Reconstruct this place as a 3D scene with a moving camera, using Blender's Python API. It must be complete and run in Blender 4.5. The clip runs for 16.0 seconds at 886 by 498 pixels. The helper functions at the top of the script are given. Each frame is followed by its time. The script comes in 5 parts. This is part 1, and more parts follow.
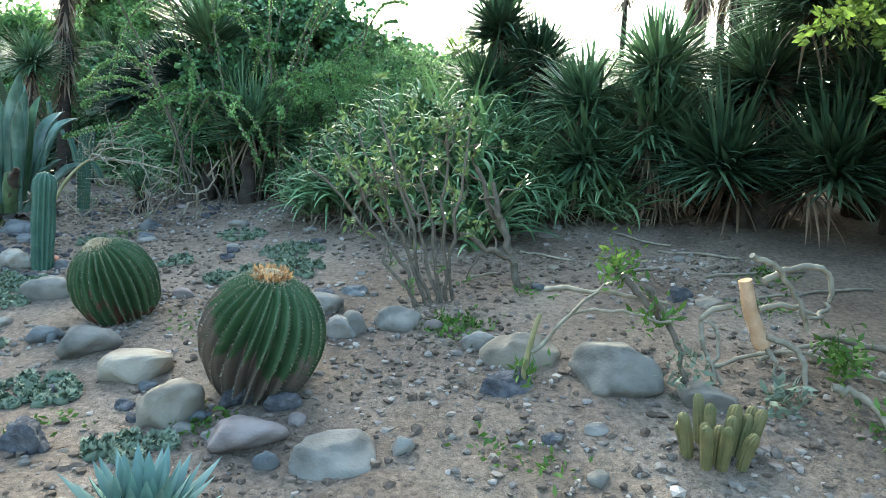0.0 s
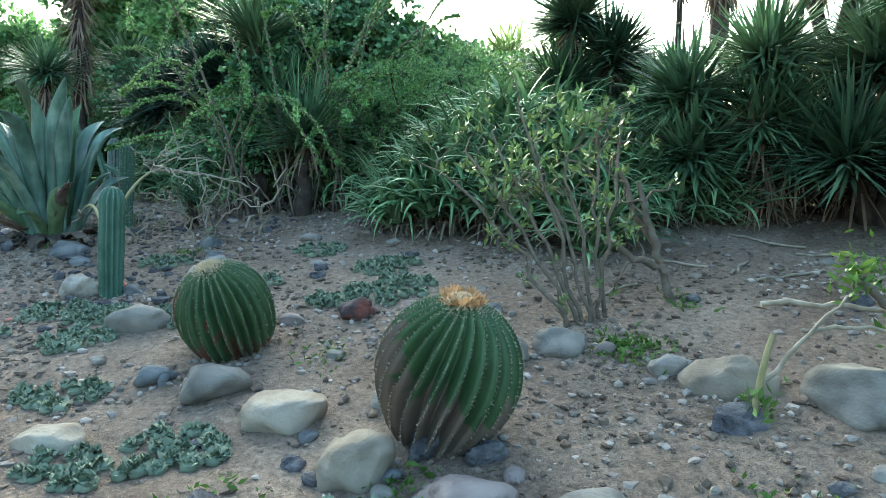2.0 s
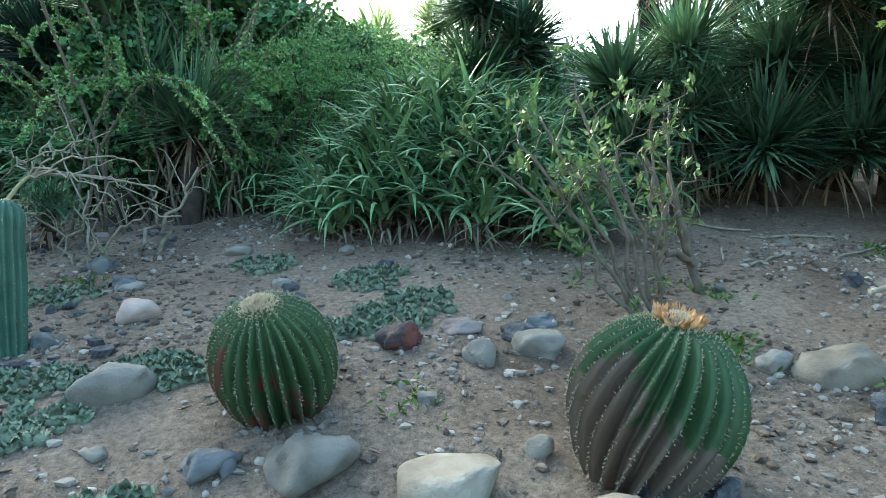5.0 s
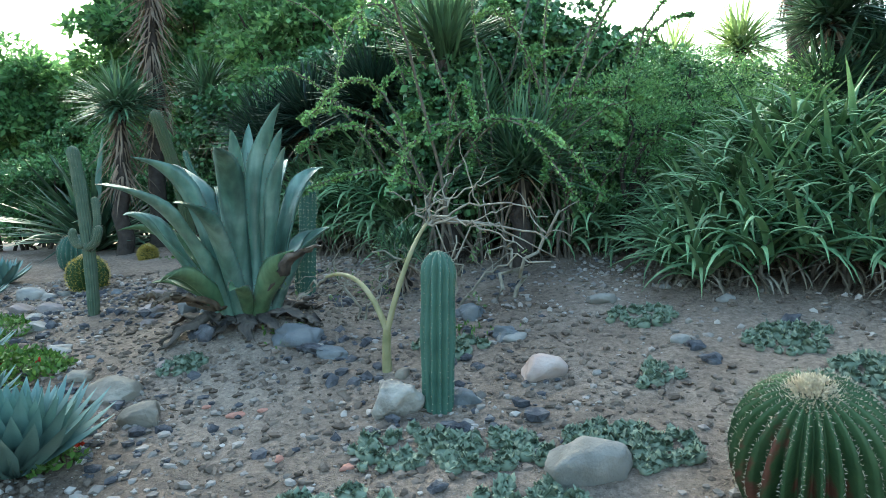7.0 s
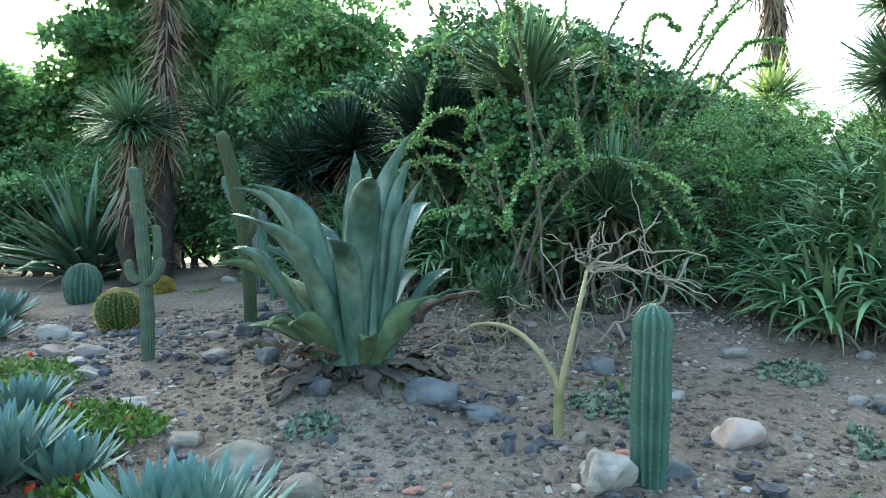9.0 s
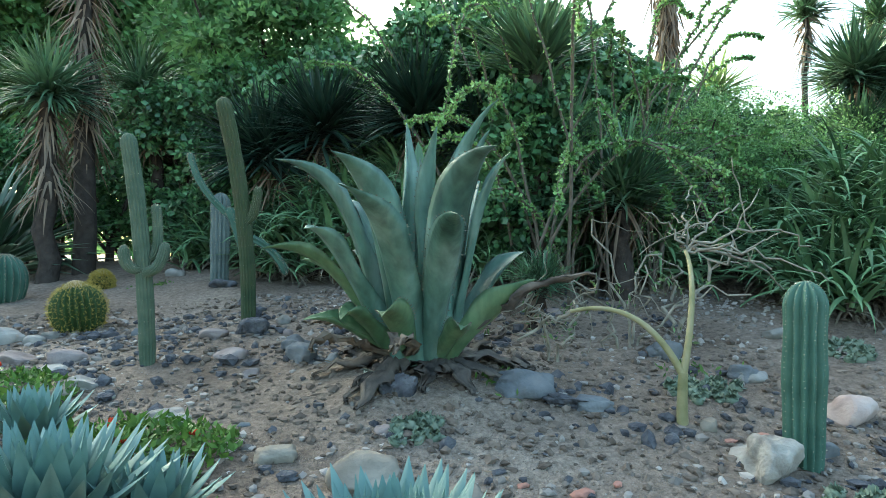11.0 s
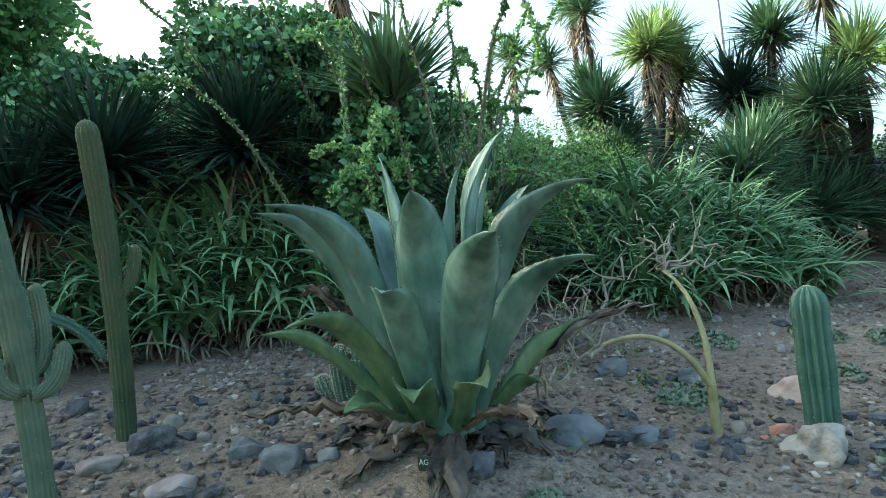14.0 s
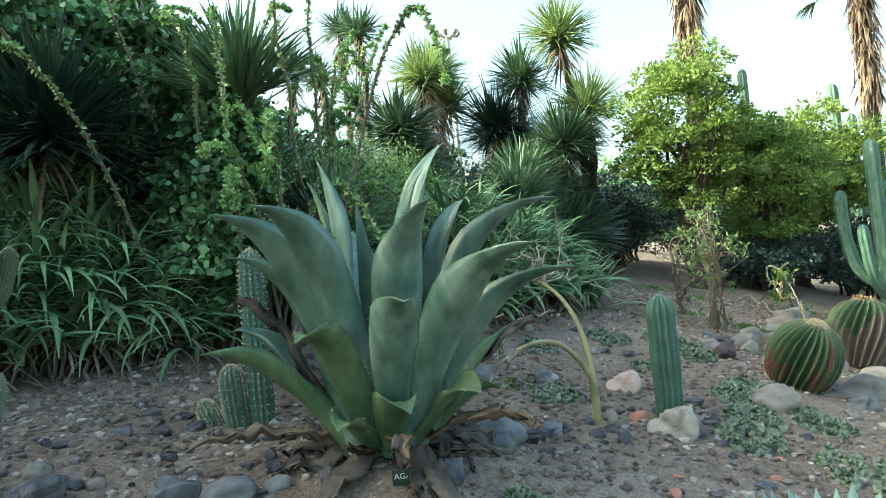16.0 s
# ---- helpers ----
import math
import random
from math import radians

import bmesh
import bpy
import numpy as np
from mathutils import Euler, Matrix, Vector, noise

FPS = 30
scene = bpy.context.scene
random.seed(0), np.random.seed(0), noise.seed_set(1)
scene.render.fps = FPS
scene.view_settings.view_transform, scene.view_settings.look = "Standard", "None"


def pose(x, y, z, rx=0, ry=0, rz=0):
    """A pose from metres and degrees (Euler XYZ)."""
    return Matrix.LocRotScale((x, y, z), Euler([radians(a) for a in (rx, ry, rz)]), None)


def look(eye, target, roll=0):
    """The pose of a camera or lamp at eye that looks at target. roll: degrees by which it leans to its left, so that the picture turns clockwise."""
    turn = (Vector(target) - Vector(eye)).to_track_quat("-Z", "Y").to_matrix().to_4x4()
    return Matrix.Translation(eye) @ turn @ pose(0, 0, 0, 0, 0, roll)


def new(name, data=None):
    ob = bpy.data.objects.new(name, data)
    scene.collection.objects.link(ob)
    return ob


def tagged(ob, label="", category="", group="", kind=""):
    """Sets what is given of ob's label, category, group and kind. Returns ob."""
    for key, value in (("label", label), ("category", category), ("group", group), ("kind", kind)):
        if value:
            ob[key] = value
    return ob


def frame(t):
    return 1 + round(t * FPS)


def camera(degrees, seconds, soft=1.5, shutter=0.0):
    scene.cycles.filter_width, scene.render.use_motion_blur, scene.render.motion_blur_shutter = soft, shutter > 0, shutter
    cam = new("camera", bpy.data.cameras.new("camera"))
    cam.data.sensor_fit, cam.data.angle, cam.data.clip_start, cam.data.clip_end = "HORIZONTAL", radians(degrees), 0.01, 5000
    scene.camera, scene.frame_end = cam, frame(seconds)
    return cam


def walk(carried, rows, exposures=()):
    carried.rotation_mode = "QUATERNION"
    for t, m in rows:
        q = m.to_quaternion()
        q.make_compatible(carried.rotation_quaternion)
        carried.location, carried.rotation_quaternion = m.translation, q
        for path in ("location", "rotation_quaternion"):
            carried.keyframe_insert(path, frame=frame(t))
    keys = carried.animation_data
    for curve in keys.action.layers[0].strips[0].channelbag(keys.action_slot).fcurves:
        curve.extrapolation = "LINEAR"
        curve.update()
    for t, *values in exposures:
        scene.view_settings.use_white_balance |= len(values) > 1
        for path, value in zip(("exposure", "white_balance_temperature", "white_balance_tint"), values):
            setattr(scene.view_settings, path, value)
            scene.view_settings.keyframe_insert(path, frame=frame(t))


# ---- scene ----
cam = camera(67.8, 16.0, soft=0.6)
PATH = [
    (0, (0.311, -0.174, 1.287), (0.152, 1.813, 1.118), 4.0),
    (0.5, (-0.069, -0.064, 1.269), (-0.35, 1.91, 1.111), 4.1),
    (1, (-0.403, -0.044, 1.235), (-0.604, 1.94, 1.08), 4.1),
    (1.5, (-0.62, 0.171, 1.195), (-0.711, 2.159, 0.991), 2.4),
    (2, (-0.842, 0.344, 1.221), (-0.95, 2.335, 1.074), 2.3),
    (2.5, (-1.09, 0.454, 1.219), (-0.955, 2.443, 1.055), 0.9),
    (3, (-1.372, 0.549, 1.24), (-1.129, 2.524, 1.04), 2.5),
    (3.5, (-1.625, 0.736, 1.233), (-1.302, 2.699, 1.024), 0.7),
    (3.7, (-1.739, 0.768, 1.258), (-1.371, 2.721, 1.036), 0.2),
    (5.8, (-3.067, 1.337, 1.244), (-2.438, 3.232, 1.118), 0.6),
    (6, (-3.203, 1.335, 1.323), (-2.642, 3.25, 1.19), 1.1),
    (6.5, (-3.474, 1.611, 1.309), (-3.197, 3.587, 1.182), 0.7),
    (7, (-3.805, 1.842, 1.367), (-3.793, 3.84, 1.296), -0.6),
    (7.5, (-4.24, 1.871, 1.376), (-4.118, 3.868, 1.36), 0.6),
    (8, (-4.55, 1.998, 1.373), (-4.418, 3.992, 1.301), 2.4),
    (8.5, (-4.885, 2.207, 1.423), (-4.759, 4.203, 1.411), -0.6),
    (8.7, (-5.025, 2.269, 1.432), (-4.867, 4.262, 1.446), -0.0),
    (10.8, (-6.4, 2.936, 1.293), (-5.788, 4.838, 1.367), 0.4),
    (11, (-6.502, 3.044, 1.311), (-5.866, 4.94, 1.342), 0.7),
    (11.5, (-6.722, 3.451, 1.334), (-6.021, 5.321, 1.43), 0.9),
    (12, (-6.965, 3.744, 1.356), (-6.158, 5.569, 1.486), -0.7),
    (12.5, (-7.315, 3.97, 1.431), (-6.31, 5.692, 1.58), 0.7),
    (13, (-7.487, 4.267, 1.473), (-6.323, 5.892, 1.55), -3.8),
    (13.5, (-7.744, 4.514, 1.502), (-6.359, 5.954, 1.586), -4.9),
    (14, (-7.989, 4.696, 1.538), (-6.448, 5.969, 1.598), -6.1),
    (14.5, (-8.094, 5.003, 1.548), (-6.412, 6.085, 1.593), -6.6),
    (15, (-8.256, 5.313, 1.605), (-6.504, 6.273, 1.697), -2.6),
    (15.5, (-8.493, 5.544, 1.633), (-6.646, 6.309, 1.68), -4.4),
    (16, (-8.583, 5.8, 1.628), (-6.645, 6.294, 1.653), -5.6),
]
walk(cam, [(t, look(eye, target, roll)) for t, eye, target, roll in PATH], [(0, 2.72, 6020, -7), (1.5, 2.55, 5900, -10), (3.7, 2.52, 5800, -11), (6, 2.52, 5850, -11), (7, 2.65, 5900, -9), (8.5, 2.76, 6000, -8), (11, 2.65, 6100, -10), (12.5, 2.26, 5950, -14), (14.5, 2.33, 6100, -10), (16, 2.38, 6450, -8)])

# ---- world, sun ----
SUN_AZ, SUN_EL = 106.0, 27.0
world = bpy.data.worlds.new("sky")
scene.world = world
world.use_nodes = True
wn = world.node_tree.nodes
sky = wn.new("ShaderNodeTexSky")
sky.sky_type = "NISHITA"
sky.sun_disc = False
sky.sun_elevation = radians(SUN_EL)
sky.sun_rotation = radians(90 - SUN_AZ)
sky.dust_density = 6.0
sky.air_density = 1.0
sky.ozone_density = 1.0
wn["Background"].inputs["Strength"].default_value = 0.15
world.node_tree.links.new(sky.outputs[0], wn["Background"].inputs["Color"])
sun_data = bpy.data.lights.new("sun", "SUN")
sun_data.energy, sun_data.angle, sun_data.color = 2.0, radians(0.6), (1.0, 0.86, 0.68)
sun = new("sun", sun_data)
sd = Vector((math.cos(radians(SUN_AZ)) * math.cos(radians(SUN_EL)), math.sin(radians(SUN_AZ)) * math.cos(radians(SUN_EL)), math.sin(radians(SUN_EL))))
sun.matrix_world = look(sd * 60, (0, 0, 0))


# ---- materials ----
def shade(name, colors, scale=8.0, rough=0.7, bump=0.3, bump_scale=60.0, leaf=0.0, island=0.0, obj=0.0, spec=0.3, detail=5.0, coords="Object", sub=0.0):
    """Noise-mixed colours with a fine bump; leaf: share of light let through; island / obj: change of brightness piece by piece."""
    m = bpy.data.materials.new(name)
    m.use_nodes = True
    nt = m.node_tree
    n, l = nt.nodes, nt.links
    b = n["Principled BSDF"]
    tc = n.new("ShaderNodeTexCoord")
    no = n.new("ShaderNodeTexNoise")
    no.inputs["Scale"].default_value, no.inputs["Detail"].default_value = scale, detail
    l.new(tc.outputs[coords], no.inputs["Vector"])
    ramp = n.new("ShaderNodeValToRGB")
    el = ramp.color_ramp.elements
    k = len(colors)
    el[0].position, el[1].position = 0.3, 0.7
    el[0].color, el[1].color = (*colors[0], 1), (*colors[-1], 1)
    for i in range(1, k - 1):
        e = el.new(0.3 + 0.4 * i / (k - 1))
        e.color = (*colors[i], 1)
    l.new(no.outputs["Fac"], ramp.inputs["Fac"])
    out = ramp.outputs["Color"]
    for amount, node, socket in ((island, "ShaderNodeNewGeometry", "Random Per Island"), (obj, "ShaderNodeObjectInfo", "Random")):
        if amount:
            g = n.new(node)
            mr = n.new("ShaderNodeMapRange")
            mr.inputs["To Min"].default_value, mr.inputs["To Max"].default_value = 1 - amount, 1 + amount
            l.new(g.outputs[socket], mr.inputs["Value"])
            hs = n.new("ShaderNodeHueSaturation")
            l.new(mr.outputs["Result"], hs.inputs["Value"])
            l.new(out, hs.inputs["Color"])
            out = hs.outputs["Color"]
    l.new(out, b.inputs["Base Color"])
    b.inputs["Roughness"].default_value = rough
    b.inputs["Specular IOR Level"].default_value = spec
    if bump:
        n2 = n.new("ShaderNodeTexNoise")
        n2.inputs["Scale"].default_value, n2.inputs["Detail"].default_value = bump_scale, 6
        l.new(tc.outputs[coords], n2.inputs["Vector"])
        bp = n.new("ShaderNodeBump")
        bp.inputs["Strength"].default_value, bp.inputs["Distance"].default_value = bump, 0.02
        l.new(n2.outputs["Fac"], bp.inputs["Height"])
        l.new(bp.outputs["Normal"], b.inputs["Normal"])
    if leaf:
        tr = n.new("ShaderNodeBsdfTranslucent")
        l.new(out, tr.inputs["Color"])
        mx = n.new("ShaderNodeMixShader")
        mx.inputs["Fac"].default_value = leaf
        l.new(b.outputs[0], mx.inputs[1])
        l.new(tr.outputs[0], mx.inputs[2])
        l.new(mx.outputs[0], n["Material Output"].inputs["Surface"])
    return m


def soil_material():
    m = shade("soil", [(0.15, 0.115, 0.088), (0.235, 0.185, 0.145), (0.30, 0.245, 0.195)], 1.1, 0.95, 0, 1, spec=0.1, detail=9)
    nt = m.node_tree
    n, l = nt.nodes, nt.links
    b = n["Principled BSDF"]
    tc = n.new("ShaderNodeTexCoord")
    fine = n.new("ShaderNodeTexNoise")
    fine.inputs["Scale"].default_value, fine.inputs["Detail"].default_value = 26, 10
    fine.inputs["Roughness"].default_value = 0.72
    grit = n.new("ShaderNodeTexVoronoi")
    grit.inputs["Scale"].default_value = 75
    for t in (fine, grit):
        l.new(tc.outputs["Object"], t.inputs["Vector"])
    old = b.inputs["Base Color"].links[0].from_socket
    mix = n.new("ShaderNodeMix")
    mix.data_type, mix.blend_type = "RGBA", "OVERLAY"
    mix.inputs["Factor"].default_value = 0.55
    bw = n.new("ShaderNodeValToRGB")
    bw.color_ramp.elements[0].position, bw.color_ramp.elements[1].position = 0.3, 0.72
    l.new(fine.outputs["Fac"], bw.inputs["Fac"])
    l.new(old, mix.inputs["A"])
    l.new(bw.outputs["Color"], mix.inputs["B"])
    # pale and dark grit
    pick = n.new("ShaderNodeValToRGB")
    e = pick.color_ramp.elements
    e[0].position, e[1].position = 0.0, 1.0
    e[0].color, e[1].color = (0.06, 0.05, 0.045, 1), (0.44, 0.38, 0.32, 1)
    l.new(grit.outputs["Color"], pick.inputs["Fac"])
    near = n.new("ShaderNodeMapRange")
    near.inputs["From Min"].default_value, near.inputs["From Max"].default_value = 0.42, 0.2
    l.new(grit.outputs["Distance"], near.inputs["Value"])
    big = n.new("ShaderNodeTexNoise")
    big.inputs["Scale"].default_value = 2.3
    l.new(tc.outputs["Object"], big.inputs["Vector"])
    spread = n.new("ShaderNodeMapRange")
    spread.inputs["From Min"].default_value, spread.inputs["From Max"].default_value = 0.42, 0.62
    spread.inputs["To Max"].default_value = 0.55
    l.new(big.outputs["Fac"], spread.inputs["Value"])
    mul = n.new("ShaderNodeMath")
    mul.operation = "MULTIPLY"
    l.new(near.outputs["Result"], mul.inputs[0])
    l.new(spread.outputs["Result"], mul.inputs[1])
    mix2 = n.new("ShaderNodeMix")
    mix2.data_type = "RGBA"
    l.new(mul.outputs[0], mix2.inputs["Factor"])
    l.new(mix.outputs["Result"], mix2.inputs["A"])
    l.new(pick.outputs["Color"], mix2.inputs["B"])
    l.new(mix2.outputs["Result"], b.inputs["Base Color"])
    add = n.new("ShaderNodeMath")
    add.operation = "MULTIPLY_ADD"
    add.inputs[1].default_value = 0.35
    l.new(near.outputs["Result"], add.inputs[0])
    l.new(fine.outputs["Fac"], add.inputs[2])
    bp = n.new("ShaderNodeBump")
    bp.inputs["Strength"].default_value, bp.inputs["Distance"].default_value = 0.8, 0.03
    l.new(add.outputs[0], bp.inputs["Height"])
    l.new(bp.outputs["Normal"], b.inputs["Normal"])
    return m


SOIL = soil_material()
GRAVEL = shade("gravel", [(0.16, 0.14, 0.125), (0.27, 0.24, 0.21), (0.38, 0.34, 0.30)], 3, 0.9, 0.3, 90, island=0.45)
CLOD = shade("soil_clod", [(0.12, 0.095, 0.075), (0.22, 0.175, 0.14)], 9, 0.95, 0.5, 80, island=0.3, spec=0.1)
STONE = {
    "grey": shade("grey_stone", [(0.110, 0.102, 0.088), (0.205, 0.192, 0.168), (0.275, 0.255, 0.222)], 5, 0.85, 0.35, 70, obj=0.12),
    "beige": shade("beige_stone", [(0.130, 0.108, 0.082), (0.245, 0.212, 0.168), (0.320, 0.282, 0.225)], 4, 0.88, 0.35, 60, obj=0.12),
    "cream": shade("cream_stone", [(0.190, 0.148, 0.108), (0.330, 0.286, 0.226), (0.400, 0.360, 0.295)], 4, 0.85, 0.4, 50, obj=0.08),
    "pale": shade("pale_stone", [(0.150, 0.138, 0.122), (0.275, 0.258, 0.232), (0.350, 0.328, 0.292)], 6, 0.85, 0.4, 60, obj=0.12),
    "rose": shade("rose_stone", [(0.130, 0.102, 0.094), (0.245, 0.202, 0.186), (0.305, 0.256, 0.236)], 5, 0.9, 0.4, 60, obj=0.12),
    "blue": shade("blue_grey_stone", [(0.085, 0.092, 0.098), (0.145, 0.152, 0.158), (0.200, 0.204, 0.202)], 5, 0.85, 0.4, 60, obj=0.12),
    "lava": shade("lava_rock", [(0.045, 0.045, 0.05), (0.10, 0.10, 0.11), (0.17, 0.165, 0.17)], 12, 0.95, 1.0, 55, obj=0.15),
    "red": shade("red_black_rock", [(0.03, 0.03, 0.035), (0.07, 0.05, 0.05), (0.22, 0.07, 0.05)], 6, 0.7, 0.6, 40),
    "pink": shade("pink_stone", [(0.330, 0.235, 0.195), (0.460, 0.350, 0.300), (0.530, 0.430, 0.375)], 5, 0.85, 0.3, 60),
    "rock": shade("cracked_white_rock", [(0.200, 0.172, 0.140), (0.350, 0.315, 0.268), (0.440, 0.402, 0.345)], 9, 0.95, 0.9, 30),
    "brick": shade("terracotta_shard", [(0.36, 0.17, 0.12), (0.48, 0.25, 0.19)], 9, 0.9, 0.5, 60),
}
CACTUS = shade("barrel_skin", [(0.04, 0.08, 0.035), (0.058, 0.108, 0.045), (0.08, 0.135, 0.06)], 6, 0.55, 0.25, 40)


def corky(base, name, patch, low, scale, z0, z1):
    """Brown corky scars on a cactus skin, thicker towards the foot."""
    m = base.copy()
    m.name = name
    n, l = m.node_tree.nodes, m.node_tree.links
    b = n["Principled BSDF"]
    old = b.inputs["Base Color"].links[0].from_socket
    tc = n.new("ShaderNodeTexCoord")
    no = n.new("ShaderNodeTexNoise")
    no.inputs["Scale"].default_value, no.inputs["Detail"].default_value = scale, 6
    l.new(tc.outputs["Object"], no.inputs["Vector"])
    sep = n.new("ShaderNodeSeparateXYZ")
    l.new(tc.outputs["Object"], sep.inputs[0])
    hz = n.new("ShaderNodeMapRange")
    hz.inputs["From Min"].default_value, hz.inputs["From Max"].default_value = z0, z1
    hz.inputs["To Min"].default_value, hz.inputs["To Max"].default_value = low, -0.12
    l.new(sep.outputs["Z"], hz.inputs["Value"])
    sx = n.new("ShaderNodeMath")
    sx.operation = "MULTIPLY_ADD"
    sx.inputs[1].default_value = -0.35
    l.new(sep.outputs["X"], sx.inputs[0])
    l.new(hz.outputs["Result"], sx.inputs[2])
    ad = n.new("ShaderNodeMath")
    l.new(no.outputs["Fac"], ad.inputs[0])
    l.new(sx.outputs[0], ad.inputs[1])
    th = n.new("ShaderNodeMapRange")
    th.inputs["From Min"].default_value, th.inputs["From Max"].default_value = 0.56, 0.64
    l.new(ad.outputs[0], th.inputs["Value"])
    mx = n.new("ShaderNodeMix")
    mx.data_type = "RGBA"
    mx.inputs["B"].default_value = (*patch, 1)
    l.new(th.outputs["Result"], mx.inputs["Factor"])
    l.new(old, mx.inputs["A"])
    l.new(mx.outputs["Result"], b.inputs["Base Color"])
    return m


def streaked(m, scale, amount):
    """Fine pale and dark streaks that run up a leaf."""
    n, l = m.node_tree.nodes, m.node_tree.links
    bs = n["Principled BSDF"]
    old = bs.inputs["Base Color"].links[0].from_socket
    tc = n.new("ShaderNodeTexCoord")
    mp = n.new("ShaderNodeMapping")
    mp.inputs["Scale"].default_value = (1, 1, 0.12)
    l.new(tc.outputs["Object"], mp.inputs["Vector"])
    no = n.new("ShaderNodeTexNoise")
    no.inputs["Scale"].default_value, no.inputs["Detail"].default_value = scale, 5
    l.new(mp.outputs["Vector"], no.inputs["Vector"])
    mr = n.new("ShaderNodeMapRange")
    mr.inputs["From Min"].default_value, mr.inputs["From Max"].default_value = 0.3, 0.7
    mr.inputs["To Min"].default_value, mr.inputs["To Max"].default_value = 1 - amount, 1 + amount
    l.new(no.outputs["Fac"], mr.inputs["Value"])
    hs = n.new("ShaderNodeHueSaturation")
    l.new(mr.outputs["Result"], hs.inputs["Value"])
    l.new(old, hs.inputs["Color"])
    l.new(hs.outputs["Color"], bs.inputs["Base Color"])


CORKY = corky(CACTUS, "barrel_skin_corky", (0.15, 0.12, 0.095), 0.30, 6, 0.1, 0.6)
SCARRED = corky(CACTUS, "barrel_skin_scarred", (0.15, 0.065, 0.045), 0.19, 6, -0.4, 0.6)
GOLDEN = shade("golden_barrel_skin", [(0.03, 0.065, 0.02), (0.06, 0.10, 0.03)], 9, 0.6, 0.2, 40)
COLUMN = shade("column_skin", [(0.047, 0.102, 0.072), (0.072, 0.140, 0.098), (0.085, 0.162, 0.119)], 7, 0.55, 0.2, 60)
HAIRY = shade("hairy_column_skin", [(0.065, 0.10, 0.062), (0.115, 0.145, 0.095)], 9, 0.75, 0.3, 90)
POST = shade("grey_column_skin", [(0.10, 0.13, 0.12), (0.17, 0.20, 0.18)], 9, 0.75, 0.3, 60)
TALL = shade("olive_column_skin", [(0.04, 0.066, 0.033), (0.068, 0.092, 0.046), (0.085, 0.085, 0.052)], 5, 0.65, 0.3, 60)
SPINE = shade("pale_spines", [(0.288, 0.248, 0.176), (0.400, 0.360, 0.272)], 30, 0.7, 0, island=0.3)
GOLD_SPINE = shade("golden_spines", [(0.38, 0.28, 0.05), (0.5, 0.4, 0.12)], 30, 0.6, 0, island=0.25, leaf=0.15)
WOOL = shade("cactus_wool", [(0.74, 0.62, 0.42), (0.86, 0.76, 0.58)], 50, 0.95, 0.8, 120)
DRY_FLOWER = shade("dry_orange_flowers", [(0.405, 0.220, 0.090), (0.558, 0.380, 0.210)], 40, 0.8, 0.2, island=0.35, leaf=0.15)
AGAVE = shade("agave_leaf", [(0.045, 0.096, 0.070), (0.105, 0.180, 0.136), (0.215, 0.290, 0.236)], 3.0, 0.36, 0.15, 45, spec=0.5, obj=0.16)
AGAVE_YOUNG = shade("agave_leaf_green", [(0.058, 0.112, 0.052), (0.100, 0.168, 0.082), (0.165, 0.220, 0.115)], 3.0, 0.5, 0.12, 45, spec=0.35)
AGAVE_EDGE = shade("agave_teeth", [(0.10, 0.085, 0.06), (0.22, 0.19, 0.14)], 20, 0.6, 0)
DRY = shade("dry_agave_leaf", [(0.04, 0.036, 0.033), (0.11, 0.092, 0.076), (0.21, 0.175, 0.14)], 5, 0.9, 0.6, 30, obj=0.3)
TAN = shade("dry_tan_leaf", [(0.10, 0.075, 0.055), (0.26, 0.205, 0.15)], 8, 0.9, 0.4, 40)
streaked(AGAVE, 13, 0.36)
streaked(AGAVE_YOUNG, 16, 0.3)
ALOE = shade("aloe_leaf", [(0.070, 0.148, 0.066), (0.150, 0.258, 0.122), (0.255, 0.365, 0.195)], 2.2, 0.5, 0, leaf=0.1, island=0.5, spec=0.3)
ALOE_DRY = shade("dry_aloe_leaf", [(0.136, 0.112, 0.080), (0.256, 0.224, 0.168)], 4, 0.9, 0, island=0.4)
YUCCA = shade("yucca_leaf", [(0.045, 0.100, 0.055), (0.105, 0.190, 0.100), (0.180, 0.270, 0.140)], 2, 0.38, 0, leaf=0.15, island=0.5, spec=0.5)
# yucca leaf copy darkened to stand for shade; the undergrowth wears it too
SHADED_LEAF = shade("leaf_darkened_for_shade", [(0.014, 0.036, 0.026), (0.036, 0.070, 0.046)], 2, 0.38, 0, leaf=0.08, island=0.5, spec=0.5)
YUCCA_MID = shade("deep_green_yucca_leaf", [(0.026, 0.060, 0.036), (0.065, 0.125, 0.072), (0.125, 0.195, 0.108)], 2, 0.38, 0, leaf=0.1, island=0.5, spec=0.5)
# yucca leaf copy lightened and yellowed to stand for sunlight
YUCCA_SUNLIT = shade("yucca_leaf_lightened_for_sun", [(0.16, 0.24, 0.085), (0.29, 0.385, 0.145)], 2, 0.45, 0, leaf=0.35, island=0.45, spec=0.5)
SKIRT = shade("dead_yucca_skirt", [(0.105, 0.075, 0.053), (0.203, 0.150, 0.105), (0.270, 0.210, 0.150)], 3, 0.9, 0, island=0.35)
FOLIAGE = shade("mid_green_foliage", [(0.035, 0.090, 0.035), (0.085, 0.180, 0.065), (0.160, 0.285, 0.105)], 1.2, 0.5, 0, leaf=0.22, island=0.5)
FERNY = shade("feathery_foliage", [(0.085, 0.185, 0.062), (0.180, 0.325, 0.110), (0.300, 0.450, 0.160)], 1.4, 0.45, 0, leaf=0.18, island=0.5, spec=0.4)
